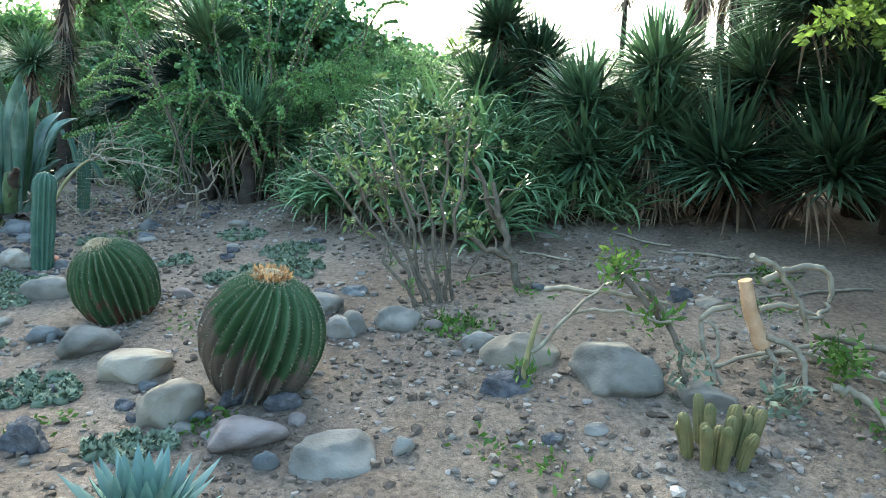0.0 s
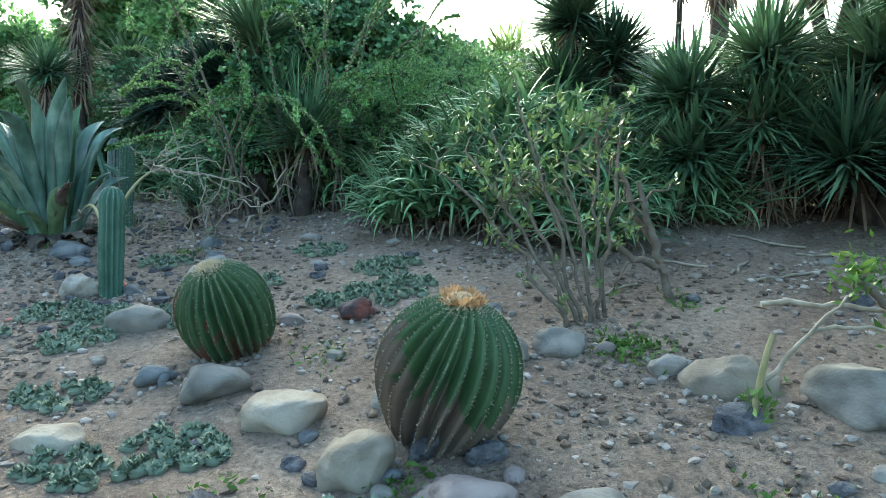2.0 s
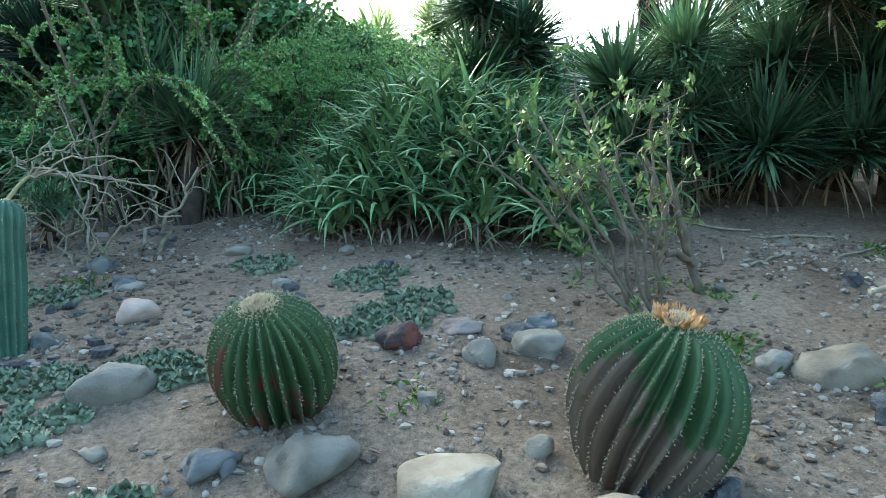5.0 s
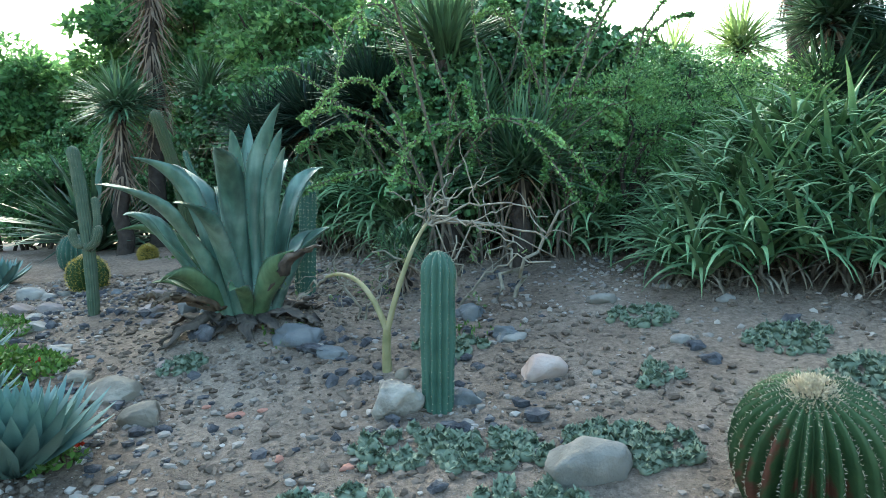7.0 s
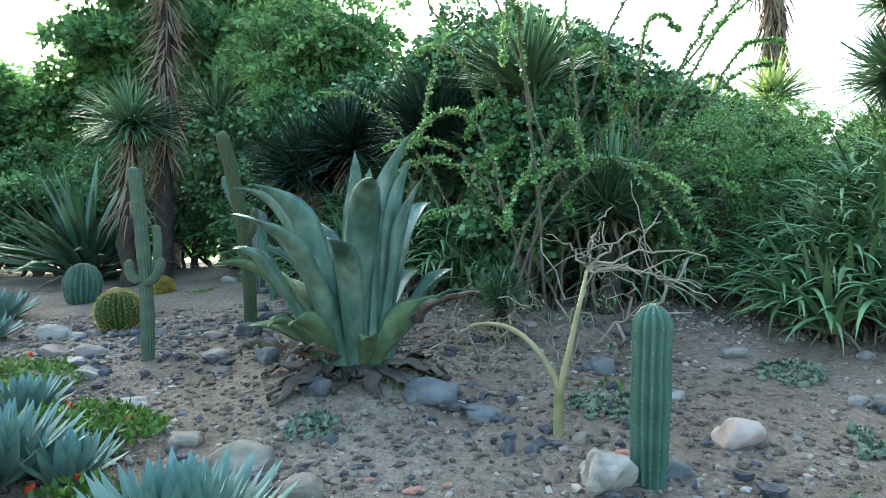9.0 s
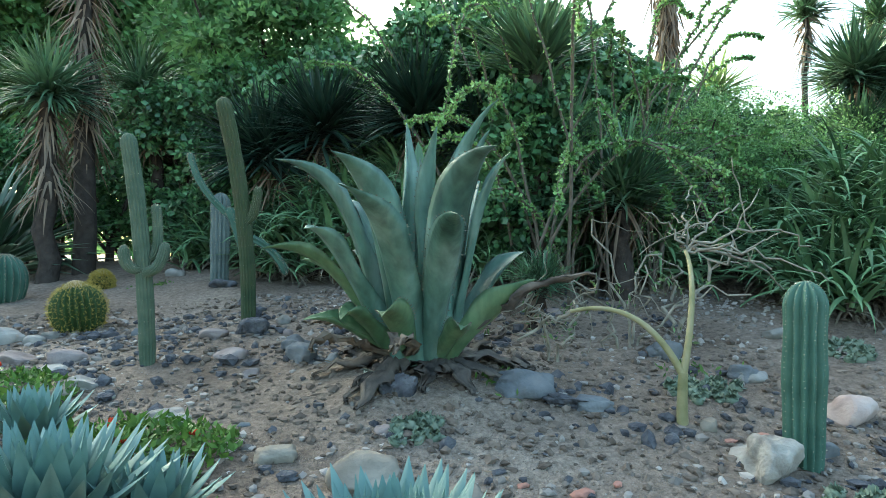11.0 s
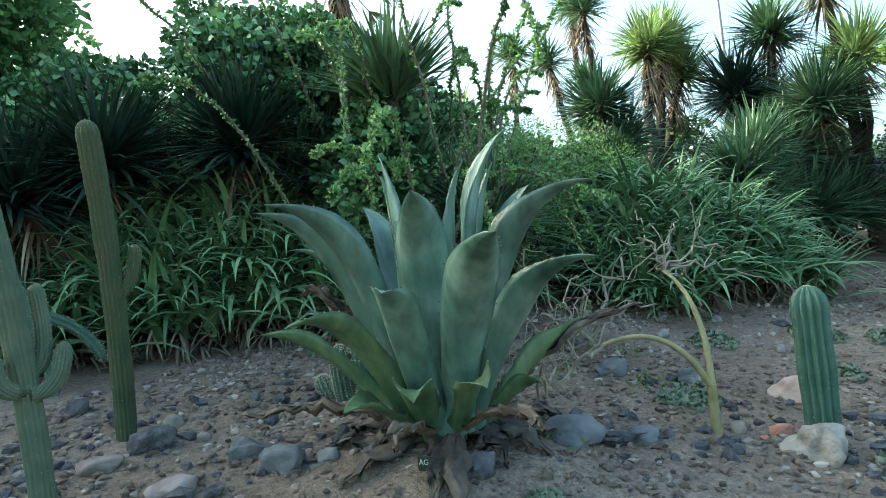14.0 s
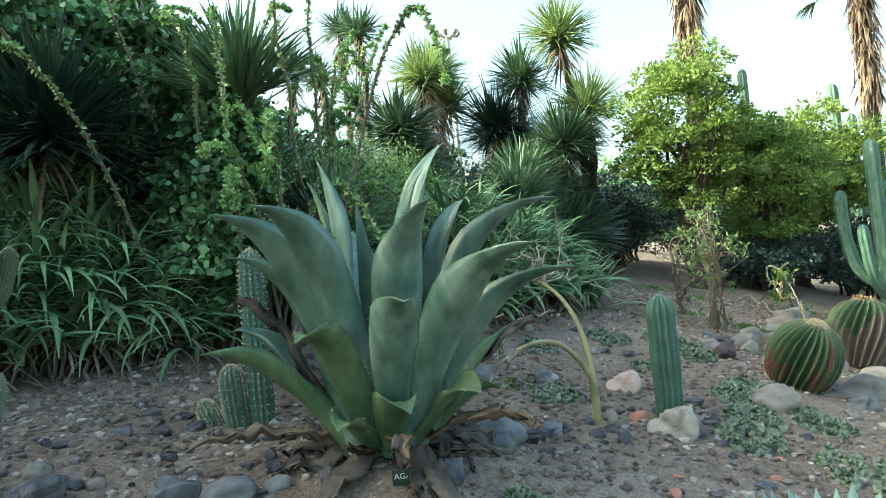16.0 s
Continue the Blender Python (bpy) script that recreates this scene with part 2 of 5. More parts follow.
VINE = shade("vine_foliage", [(0.030, 0.080, 0.034), (0.095, 0.200, 0.080), (0.185, 0.325, 0.135)], 1.6, 0.40, 0, leaf=0.08, island=0.6, spec=0.5)
TREE_LEAF = shade("tree_foliage", [(0.045, 0.110, 0.042), (0.110, 0.220, 0.078), (0.210, 0.360, 0.125)], 0.7, 0.5, 0, leaf=0.38, island=0.45)
LIME = shade("lime_tree_foliage", [(0.075, 0.135, 0.028), (0.150, 0.235, 0.052), (0.245, 0.330, 0.090)], 0.9, 0.55, 0, leaf=0.35, island=0.3)
SHRUB_LEAF = shade("shrub_leaf", [(0.09, 0.15, 0.05), (0.165, 0.235, 0.09)], 5, 0.5, 0, leaf=0.2, island=0.4)
BARK = shade("dark_bark", [(0.033, 0.026, 0.021), (0.072, 0.057, 0.046)], 10, 0.9, 0.7, 30)
STEM = shade("grey_brown_stem", [(0.10, 0.085, 0.065), (0.19, 0.16, 0.125)], 14, 0.85, 0.4, 60)
PALE_STEM = shade("pale_bare_twig", [(0.18, 0.16, 0.12), (0.36, 0.325, 0.25)], 14, 0.8, 0.3, 60)
YELLOW_STEM = shade("yellow_green_stem", [(0.17, 0.17, 0.07), (0.29, 0.26, 0.13), (0.36, 0.31, 0.19)], 6, 0.6, 0.25, 60)
CUT_WOOD = shade("peeled_orange_wood", [(0.42, 0.25, 0.13), (0.58, 0.40, 0.26)], 12, 0.8, 0.4, 50)
BLUE_AGAVE = shade("blue_agave_leaf", [(0.112, 0.195, 0.173), (0.158, 0.247, 0.217), (0.203, 0.292, 0.255)], 3, 0.55, 0.1, 60, island=0.12)
SUCCULENT = shade("grey_green_rosettes", [(0.11, 0.15, 0.10), (0.175, 0.215, 0.15), (0.235, 0.265, 0.195)], 7, 0.65, 0, island=0.3)
HERB = shade("bright_ground_cover", [(0.054, 0.116, 0.020), (0.095, 0.177, 0.034), (0.136, 0.218, 0.054)], 4, 0.5, 0, leaf=0.25, island=0.3)
RED = shade("red_petals", [(0.55, 0.04, 0.02), (0.70, 0.09, 0.04)], 20, 0.6, 0, leaf=0.2)
YELLOW_CACTUS = shade("yellow_finger_cactus", [(0.11, 0.115, 0.045), (0.2, 0.175, 0.08)], 12, 0.7, 0.4, 80)
PAVING = shade("pink_paving", [(0.34, 0.27, 0.24), (0.44, 0.36, 0.32)], 3, 0.85, 0.3, 60)
LAWN = shade("mown_grass", [(0.07, 0.12, 0.03), (0.12, 0.17, 0.05)], 6, 0.9, 0.5, 80)
PLATE = shade("dark_green_plate", [(0.015, 0.03, 0.025), (0.025, 0.045, 0.035)], 20, 0.5, 0)
LETTER = shade("pale_lettering", [(0.45, 0.5, 0.45), (0.5, 0.55, 0.5)], 20, 0.6, 0)
STEEL = shade("galvanised_steel", [(0.25, 0.25, 0.26), (0.33, 0.33, 0.34)], 9, 0.5, 0)

# ---- mesh tools ----
rng = np.random.default_rng(7)


def build(name, chunks, material, parent=None, label="", smooth=True):
    """One mesh object from (vertices, faces) chunks."""
    me = bpy.data.meshes.new(name)
    vs, loops, totals, base = [], [], [], 0
    for v, f in chunks:
        v, f = np.asarray(v, float).reshape(-1, 3), np.asarray(f, int)
        vs.append(v)
        loops.append((f + base).ravel())
        totals.append(np.full(len(f), f.shape[1]))
        base += len(v)
    v, lo, to = np.concatenate(vs), np.concatenate(loops), np.concatenate(totals)
    me.vertices.add(len(v))
    me.vertices.foreach_set("co", v.ravel())
    me.loops.add(len(lo))
    me.loops.foreach_set("vertex_index", lo)
    me.polygons.add(len(to))
    me.polygons.foreach_set("loop_start", np.concatenate(([0], np.cumsum(to)[:-1])))
    me.polygons.foreach_set("loop_total", to)
    me.polygons.foreach_set("use_smooth", np.full(len(to), smooth))
    me.update(calc_edges=True)
    me.validate()
    me.materials.append(material)
    ob = new(name, me)
    if parent:
        ob.parent = parent
    if label:
        ob["label"] = label
    if parent and name in ("spines", "twigs", "leaves", "dry_leaves", "teeth", "stems", "branches", "limbs", "fronds", "dead_skirt", "foliage", "crown", "leaf_head", "sprout_leaves"):
        ob["kind"] = "stuff"
    return ob


def holder(name, x, y, z, label, category, group="", rz=0.0, rx=0.0, ry=0.0):
    ob = new(name)
    ob.empty_display_size = 0.1
    ob.matrix_basis = pose(x, y, z, rx, ry, rz)
    return tagged(ob, label, category, group)


def value_noise(x, y, seed):
    r = np.random.default_rng(seed).random((64, 64))
    xi, yi = np.floor(x).astype(int), np.floor(y).astype(int)
    fx, fy = x - xi, y - yi
    fx, fy = fx * fx * (3 - 2 * fx), fy * fy * (3 - 2 * fy)
    a, b = r[xi % 64, yi % 64], r[(xi + 1) % 64, yi % 64]
    c, d = r[xi % 64, (yi + 1) % 64], r[(xi + 1) % 64, (yi + 1) % 64]
    return (a * (1 - fx) + b * fx) * (1 - fy) + (c * (1 - fx) + d * fx) * fy - 0.5


AGX, AGY = -5.30, 7.03


def height(x, y):
    """The bed slopes up from the path to the hedge, with a mound under the agave."""
    x, y = np.asarray(x, float), np.asarray(y, float)
    xx, yy = np.clip(x, -12, 6), np.minimum(y, 13)
    a = -0.798 + 0.078 * xx + 0.308 * yy - 0.00805 * yy * yy
    p = -0.12 - 0.035 * xx
    z = (a + p) / 2 + np.sqrt((a - p) ** 2 + 0.01) / 2
    z = z + 0.15 * np.exp(-((x - AGX) ** 2 + (y - AGY + 0.1) ** 2) / 0.4)
    return z + 0.05 * value_noise(x * 1.1, y * 1.1, 3) + 0.022 * value_noise(x * 4, y * 4, 4)


def H(x, y):
    return float(height(x, y))


def unit(v):
    return v / np.maximum(np.linalg.norm(v, axis=-1, keepdims=True), 1e-9)


def blades(base, az, elev, length, width, bend, segs=5, fold=0.25, power=1.5, start=0.75, fat=0.35):
    """Sword-shaped leaves: each one bends down by `bend` radians towards its tip."""
    base = np.asarray(base, float).reshape(-1, 3)
    n = len(base)
    az, elev, length, width, bend = [np.broadcast_to(np.asarray(q, float), (n,)) for q in (az, elev, length, width, bend)]
    v = np.linspace(0, 1, segs + 1)
    e = elev[:, None] - bend[:, None] * v[None] ** power
    d = np.stack([np.cos(e) * np.cos(az)[:, None], np.cos(e) * np.sin(az)[:, None], np.sin(e)], -1)
    step = d * (length / segs)[:, None, None]
    pos = base[:, None] + np.concatenate([np.zeros((n, 1, 3)), np.cumsum(step[:, :-1], 1)], 1)
    side = np.stack([-np.sin(az), np.cos(az), np.zeros(n)], -1)[:, None]
    nor = np.cross(d, np.broadcast_to(side, d.shape))
    prof = np.where(v < fat, start + (1 - start) * v / fat, 1 - (np.maximum(v - fat, 0) / (1 - fat)) ** 1.6)
    prof[-1] = 0.03
    w = 0.5 * width[:, None, None] * prof[None, :, None]
    verts = np.stack([pos - side * w - nor * 0, pos + nor * w * 2 * fold, pos + side * w], 2)
    k = segs + 1
    idx = np.arange(n * k * 3).reshape(n, k, 3)
    a = np.stack([idx[:, :-1, 0], idx[:, :-1, 1], idx[:, 1:, 1], idx[:, 1:, 0]], -1).reshape(-1, 4)
    b = np.stack([idx[:, :-1, 1], idx[:, :-1, 2], idx[:, 1:, 2], idx[:, 1:, 1]], -1).reshape(-1, 4)
    return verts.reshape(-1, 3), np.concatenate([a, b])


def leaves(p, d, size, aspect=0.5, r=rng):
    """Small folded leaves from p along d."""
    p, d = np.asarray(p), unit(np.asarray(d))
    n = len(p)
    s = unit(np.cross(d, r.normal(size=(n, 3))))
    u = np.cross(d, s)
    L = np.broadcast_to(np.asarray(size, float), (n,))[:, None]
    mid = p + d * L * 0.45 + u * L * 0.06
    v = np.stack([p, mid - s * L * aspect / 2, p + d * L, mid + s * L * aspect / 2], 1)
    return v.reshape(-1, 3), np.arange(n * 4).reshape(n, 4)


def tube(points, radii, sides=6):
    """A round branch along points."""
    p = np.asarray(points, float)
    k = len(p)
    r = np.broadcast_to(np.asarray(radii, float), (k,))
    t = unit(np.gradient(p, axis=0))
    ref = np.array([0.31, 0.17, 0.93]) if abs(t[0] @ np.array([0.31, 0.17, 0.93])) < 0.95 else np.array([1.0, 0, 0])
    a = unit(np.cross(t, ref))
    b = np.cross(t, a)
    th = np.linspace(0, 2 * math.pi, sides, endpoint=False)
    v = p[:, None] + r[:, None, None] * (np.cos(th)[None, :, None] * a[:, None] + np.sin(th)[None, :, None] * b[:, None])
    v = np.concatenate([v.reshape(-1, 3), p[:1], p[-1:]])
    i, j = np.meshgrid(np.arange(k - 1), np.arange(sides), indexing="ij")
    q = np.stack([i * sides + j, i * sides + (j + 1) % sides, (i + 1) * sides + (j + 1) % sides, (i + 1) * sides + j], -1).reshape(-1, 4)
    jj = np.arange(sides)
    c0 = np.stack([np.full(sides, k * sides), (jj + 1) % sides, jj, jj], -1)
    c1 = np.stack([np.full(sides, k * sides + 1), (k - 1) * sides + jj, (k - 1) * sides + (jj + 1) % sides], -1)
    return [(v, q), (v[np.concatenate([jj, [k * sides]])], np.stack([np.full(sides, sides), (jj + 1) % sides, jj], -1)),
            (v[np.concatenate([(k - 1) * sides + jj, [k * sides + 1]])], np.stack([np.full(sides, sides), jj, (jj + 1) % sides], -1))]


def curve(a, b, c, k=8):
    """A bent line from a to c, pulled towards b."""
    t = np.linspace(0, 1, k)[:, None]
    a, b, c = (np.asarray(q, float) for q in (a, b, c))
    return (1 - t) ** 2 * a + 2 * t * (1 - t) * b + t * t * c


def wiggle(p, amount, r=rng):
    p = np.array(p)
    p[1:-1] += r.normal(size=(len(p) - 2, 3)) * amount
    return p


def ribbed(profile, ribs, depth, twist=0.0, per=6, axis=None, sharp=0.8):
    """A ribbed body: rings of (radius, z), with a crest on each rib; axis gives the centre of each ring."""
    pr = np.asarray(profile, float)
    n = ribs * per
    th = np.linspace(0, 2 * math.pi, n, endpoint=False)
    ph = np.abs(((np.arange(n) % per) / per + 0.5) % 1 - 0.5) * 2
    f = 1 - depth * ph ** sharp
    k = len(pr)
    tw = twist * np.linspace(0, 1, k)
    c = np.zeros((k, 3)) if axis is None else np.asarray(axis, float)
    ang = th[None] + tw[:, None]
    rr = pr[:, :1] * f[None]
    v = np.stack([rr * np.cos(ang), rr * np.sin(ang), np.broadcast_to(pr[:, 1:2], rr.shape)], -1) + c[:, None]
    i, j = np.meshgrid(np.arange(k - 1), np.arange(n), indexing="ij")
    q = np.stack([i * n + j, i * n + (j + 1) % n, (i + 1) * n + (j + 1) % n, (i + 1) * n + j], -1).reshape(-1, 4)
    return v.reshape(-1, 3), q


def crest_points(profile, ribs, twist, axis=None, step=1):
    """Points on the crests and the outward ways there, for spines."""
    pr = np.asarray(profile, float)
    k = len(pr)
    tw = twist * np.linspace(0, 1, k)
    c = np.zeros((k, 3)) if axis is None else np.asarray(axis, float)
    dr, dz = np.gradient(pr[:, 0]), np.gradient(pr[:, 1])
    P, D = [], []
    for i in range(1, k - 1, step):
        th = np.linspace(0, 2 * math.pi, ribs, endpoint=False) + tw[i]
        P.append(np.stack([pr[i, 0] * np.cos(th), pr[i, 0] * np.sin(th), np.full(ribs, pr[i, 1])], -1) + c[i])
        m = math.hypot(dr[i], dz[i]) + 1e-9
        D.append(np.stack([np.cos(th) * dz[i] / m, np.sin(th) * dz[i] / m, np.full(ribs, -dr[i] / m)], -1))
    return np.concatenate(P), np.concatenate(D)


def spines(p, d, length, width, count=3, spread=0.8, r=rng):
    p, d = np.repeat(p, count, 0), np.repeat(d, count, 0)
    d = unit(d + r.normal(size=d.shape) * spread)
    return leaves(p, d, length * r.uniform(0.7, 1.2, len(p)), width / length, r)


def outline(points, k):
    """Smooth (radius, z) rings through a few of them."""
    p = np.asarray(points, float)
    t = np.linspace(0, len(p) - 1, k)
    out = []
    for col in range(2):
        y = p[:, col]
        i = np.clip(t.astype(int), 0, len(p) - 2)
        f = t - i
        m = np.gradient(y)
        h0, h1, h2, h3 = 2 * f**3 - 3 * f**2 + 1, f**3 - 2 * f**2 + f, -2 * f**3 + 3 * f**2, f**3 - f**2
        out.append(h0 * y[i] + h1 * m[i] + h2 * y[i + 1] + h3 * m[i + 1])
    return np.stack(out, -1)

# ---- the ground ----
def spaced(lo, hi, step, far, k):
    inner = np.arange(lo, hi, step)
    out = np.geomspace(step * 2, far, k)
    return np.concatenate([(lo - out)[::-1], inner, hi + out])


gx, gy = spaced(-10.5, 4.5, 0.055, 1500, 34), spaced(1.2, 12.5, 0.055, 1500, 34)
GX, GY = np.meshgrid(gx, gy, indexing="ij")
near = np.clip(1 - np.maximum(np.abs(GX + 3) - 8, np.abs(GY - 6.5) - 6), 0, 1)
GZ = height(GX, GY) + near * (0.016 * value_noise(GX * 11, GY * 11, 5) + 0.014 * value_noise(GX * 23, GY * 23, 6))
gi = np.arange(GX.size).reshape(GX.shape)
ground = build("ground", [(np.stack([GX, GY, GZ], -1), np.stack([gi[:-1, :-1], gi[1:, :-1], gi[1:, 1:], gi[:-1, 1:]], -1).reshape(-1, 4))], SOIL)
tagged(ground, "grey-brown bare garden soil with grit and crumbs", "ground", kind="structure")

ICO = bmesh.new()
bmesh.ops.create_icosphere(ICO, subdivisions=1, radius=1)
ICO_V = np.array([v.co[:] for v in ICO.verts])
ICO_F = np.array([[v.index for v in f.verts] for f in ICO.faces])
ICO.free()


def scatter(count, lo, hi, x0, x1, y0, y1, power=3.0, seed=1, clump=True):
    """Many small stones on the ground."""
    r = np.random.default_rng(seed)
    x, y = r.uniform(x0, x1, count), r.uniform(y0, y1, count)
    if clump:
        keep = r.random(count) < np.clip(0.4 + 1.6 * value_noise(x * 1.3, y * 1.3, seed + 20) + (x < -4) * 0.25, 0.06, 1)
        x, y = x[keep], y[keep]
    n = len(x)
    s = lo + (hi - lo) * r.random(n) ** power
    sc = s[:, None] * r.uniform(0.6, 1.25, (n, 3)) * np.array([1, 1, 0.65])
    V = ICO_V[None] * (1 + 0.28 * r.normal(size=(n, len(ICO_V), 1)).clip(-1.2, 1.2)) * sc[:, None]
    a = r.uniform(0, 6.28, n)
    c, q = np.cos(a)[:, None], np.sin(a)[:, None]
    V = np.stack([V[..., 0] * c - V[..., 1] * q, V[..., 0] * q + V[..., 1] * c, V[..., 2]], -1)
    V += np.stack([x, y, height(x, y) + sc[:, 2] * 0.25], -1)[:, None]
    F = ICO_F[None] + (np.arange(n) * len(ICO_V))[:, None, None]
    return V.reshape(-1, 3), F.reshape(-1, 3)


tagged(build("gravel", [scatter(26000, 0.005, 0.034, -8.8, 2.6, 2.2, 9.5, 3.0, 1)], GRAVEL, smooth=False), "small grey and tan gravel strewn over soil", "gravel", kind="stuff")
tagged(build("soil_crumbs", [scatter(42000, 0.004, 0.034, -8.8, 2.6, 2.2, 9.5, 2.6, 2)], CLOD, smooth=False), "dark soil crumbs strewn over the bed", "soil", kind="stuff")
tagged(build("dark_gravel", [scatter(1700, 0.015, 0.06, -8.5, -3.0, 5.0, 9.0, 2.5, 3)], STONE["lava"], smooth=False), "dark broken lava pebbles on soil", "gravel", kind="stuff")

# straw, bark chips and twigs lying about
tr = np.random.default_rng(5)
lx, ly = tr.uniform(-8.5, 2.8, 1500), tr.uniform(2.4, 9.2, 1500)
lp = np.stack([lx, ly, height(lx, ly) + 0.008], -1)
la = tr.uniform(0, 6.28, 1500)
tagged(build("leaf_litter", [leaves(lp, np.stack([np.cos(la), np.sin(la), tr.normal(0, 0.12, 1500)], -1), tr.uniform(0.02, 0.11, 1500), 0.14, tr)], TAN), "dry straw and leaf scraps on the soil", "leaf litter", kind="stuff")

# paved path and lawn beyond the bed
def strip(name, pts, width, material, lift, label, category):
    p = np.asarray(pts, float)
    k = 40
    t = np.linspace(0, len(p) - 1, k)
    c = np.stack([np.interp(t, range(len(p)), p[:, i]) for i in (0, 1)], -1)
    d = unit(np.gradient(c, axis=0))
    s = np.stack([-d[:, 1], d[:, 0]], -1)
    rows = [c + s * width * u for u in np.linspace(-0.5, 0.5, 7)]
    v = np.stack([np.concatenate([q, (height(q[:, 0], q[:, 1]) + lift)[:, None]], 1) for q in rows], 1)
    low = v[:, [0, 6]] - np.array([0, 0, 0.25])
    v = np.concatenate([low[:, :1], v, low[:, 1:]], 1)
    i = np.arange(k * 9).reshape(k, 9)
    q = np.stack([i[:-1, :-1], i[1:, :-1], i[1:, 1:], i[:-1, 1:]], -1).reshape(-1, 4)
    return tagged(build(name, [(v.reshape(-1, 3), q)], material), label, category, kind="structure")


strip("pavement", [(-11.4, 5.0), (-11.8, 9), (-12.6, 13), (-15.5, 19), (-20, 26)], 2.6, PAVING, 0.04, "pinkish paved garden path beside the bed", "path")
strip("lawn", [(-15.2, 8.0), (-16.5, 13), (-20, 19), (-26, 26)], 4.0, LAWN, 0.035, "mown green lawn beyond the path", "lawn")

# ---- stones ----
STONES = {}
STONES["blue"] = [(-2.69, 4.01, 0.29, 0.15, 3), (-0.68, 2.72, 0.14, 0.14, 3), (-0.76, 4.86, 0.22, 0.12, -16), (-3.65, 5.57, 0.2, 0.11, -16), (-4.83, 6.53, 0.41, 0.21, -4), (-3.34, 6.41, 0.23, 0.14, -4), (-4.51, 6.27, 0.26, 0.1, -19), (-5.97, 7.82, 0.31, 0.17, -30), (-3.58, 6.9, 0.32, 0.2, -30), (-5.97, 7.55, 0.3, 0.19, -57), (-5.78, 7.42, 0.16, 0.12, -57), (-2.62, 4.01, 0.2, 0.14, -76)]
STONES["grey"] = [(-2.29, 3.87, 0.46, 0.26, 3), (-3.18, 4.74, 0.47, 0.27, 3), (-0.37, 2.77, 0.44, 0.25, 3), (-0.61, 4.21, 0.21, 0.22, 3), (-0.34, 4.34, 0.36, 0.22, 3), (1.03, 3.56, 0.57, 0.33, 3), (-1.19, 2.97, 0.13, 0.08, 3), (1.51, 3.37, 0.39, 0.18, 5), (-1.29, 4.54, 0.24, 0.21, -16), (-0.91, 4.55, 0.36, 0.19, -16), (-1.31, 3.72, 0.15, 0.13, -16), (-2.56, 6.94, 0.26, 0.12, -16), (-3.13, 4.2, 0.11, 0.07, -16)]
STONES["cream"] = [(-1.77, 3.54, 0.48, 0.29, 3), (-2.82, 3.26, 0.37, 0.2, 3)]
STONES["beige"] = [(-1.32, 3.1, 0.37, 0.33, 3), (0.51, 3.83, 0.49, 0.29, 3), (0.81, 5.43, 0.12, 0.07, 3), (1.88, 4.71, 0.22, 0.12, 3), (-5.86, 5.99, 0.39, 0.19, -4), (-5.54, 5.65, 0.29, 0.19, -4), (-6.24, 6.28, 0.22, 0.12, -4), (-7.39, 7.53, 0.31, 0.09, -19), (-4.04, 5.92, 0.12, 0.09, -19)]
STONES["lava"] = [(-1.06, 3.30, 0.24, 0.17, 3), (-0.78, 3.24, 0.22, 0.15, 3), (0.44, 3.49, 0.33, 0.15, 3), (-1.81, 2.67, 0.24, 0.22, 3), (-1.63, 3.17, 0.13, 0.08, 3), (-2.2, 2.6, 0.16, 0.11, 3), (1.72, 4.85, 0.22, 0.13, 5), (-4.63, 6.34, 0.39, 0.08, -4), (-5.55, 6.68, 0.3, 0.18, -4), (-6.25, 8.32, 0.3, 0.18, -19), (-6.28, 9.22, 0.18, 0.18, -30), (-6.5, 10.05, 0.31, 0.13, -30), (-0.98, 4.7, 0.26, 0.12, -76)]
STONES["rose"] = [(-0.87, 2.93, 0.48, 0.2, 3), (-0.08, 4.25, 0.16, 0.12, 3), (0.82, 6.41, 0.25, 0.08, 3), (-2.09, 4.77, 0.21, 0.1, 3), (-0.65, 3.1, 0.11, 0.09, 3), (-1.27, 4.92, 0.3, 0.11, -16), (-7.47, 8.1, 0.3, 0.12, -4), (-7.8, 8.15, 0.36, 0.13, -19), (-6.43, 7.83, 0.31, 0.12, -19), (-6.54, 8.3, 0.27, 0.1, -19), (-5.7, 6.35, 0.12, 0.06, -19), (-6.01, 8.24, 0.1, 0.08, -57)]
STONES["pale"] = [(-0.07, 2.9, 0.14, 0.12, 3), (0.23, 4.04, 0.29, 0.17, 3), (0.88, 3.1, 0.15, 0.07, 3), (-0.68, 4.15, 0.26, 0.2, -16), (-3.31, 6.4, 0.24, 0.11, -16), (-6.77, 6.93, 0.29, 0.1, -4), (-8.02, 8.73, 0.37, 0.17, -4), (-7.28, 7.57, 0.3, 0.11, -4), (-5.66, 6.23, 0.12, 0.08, -4), (-7.79, 8.61, 0.2, 0.1, -19), (-7.5, 7.9, 0.26, 0.09, -19), (-7.01, 11.14, 0.27, 0.16, -30)]
STONES["red"] = [(-1.66, 4.85, 0.33, 0.2, 3)]
STONES["pink"] = [(-3.19, 5.81, 0.33, 0.22, -16)]
STONES["rock"] = [(-4.06, 5.52, 0.34, 0.27, -16)]
STONES["brick"] = [(-3.86, 5.72, 0.17, 0.10, -57), (-4.98, 5.6, 0.11, 0.04, 10), (-4.82, 5.58, 0.08, 0.035, 40), (-4.02, 5.78, 0.09, 0.03, 20), (-4.6, 5.05, 0.08, 0.04, 70), (-4.25, 4.95, 0.09, 0.04, 30), (-5.2, 5.75, 0.06, 0.03, 5)]
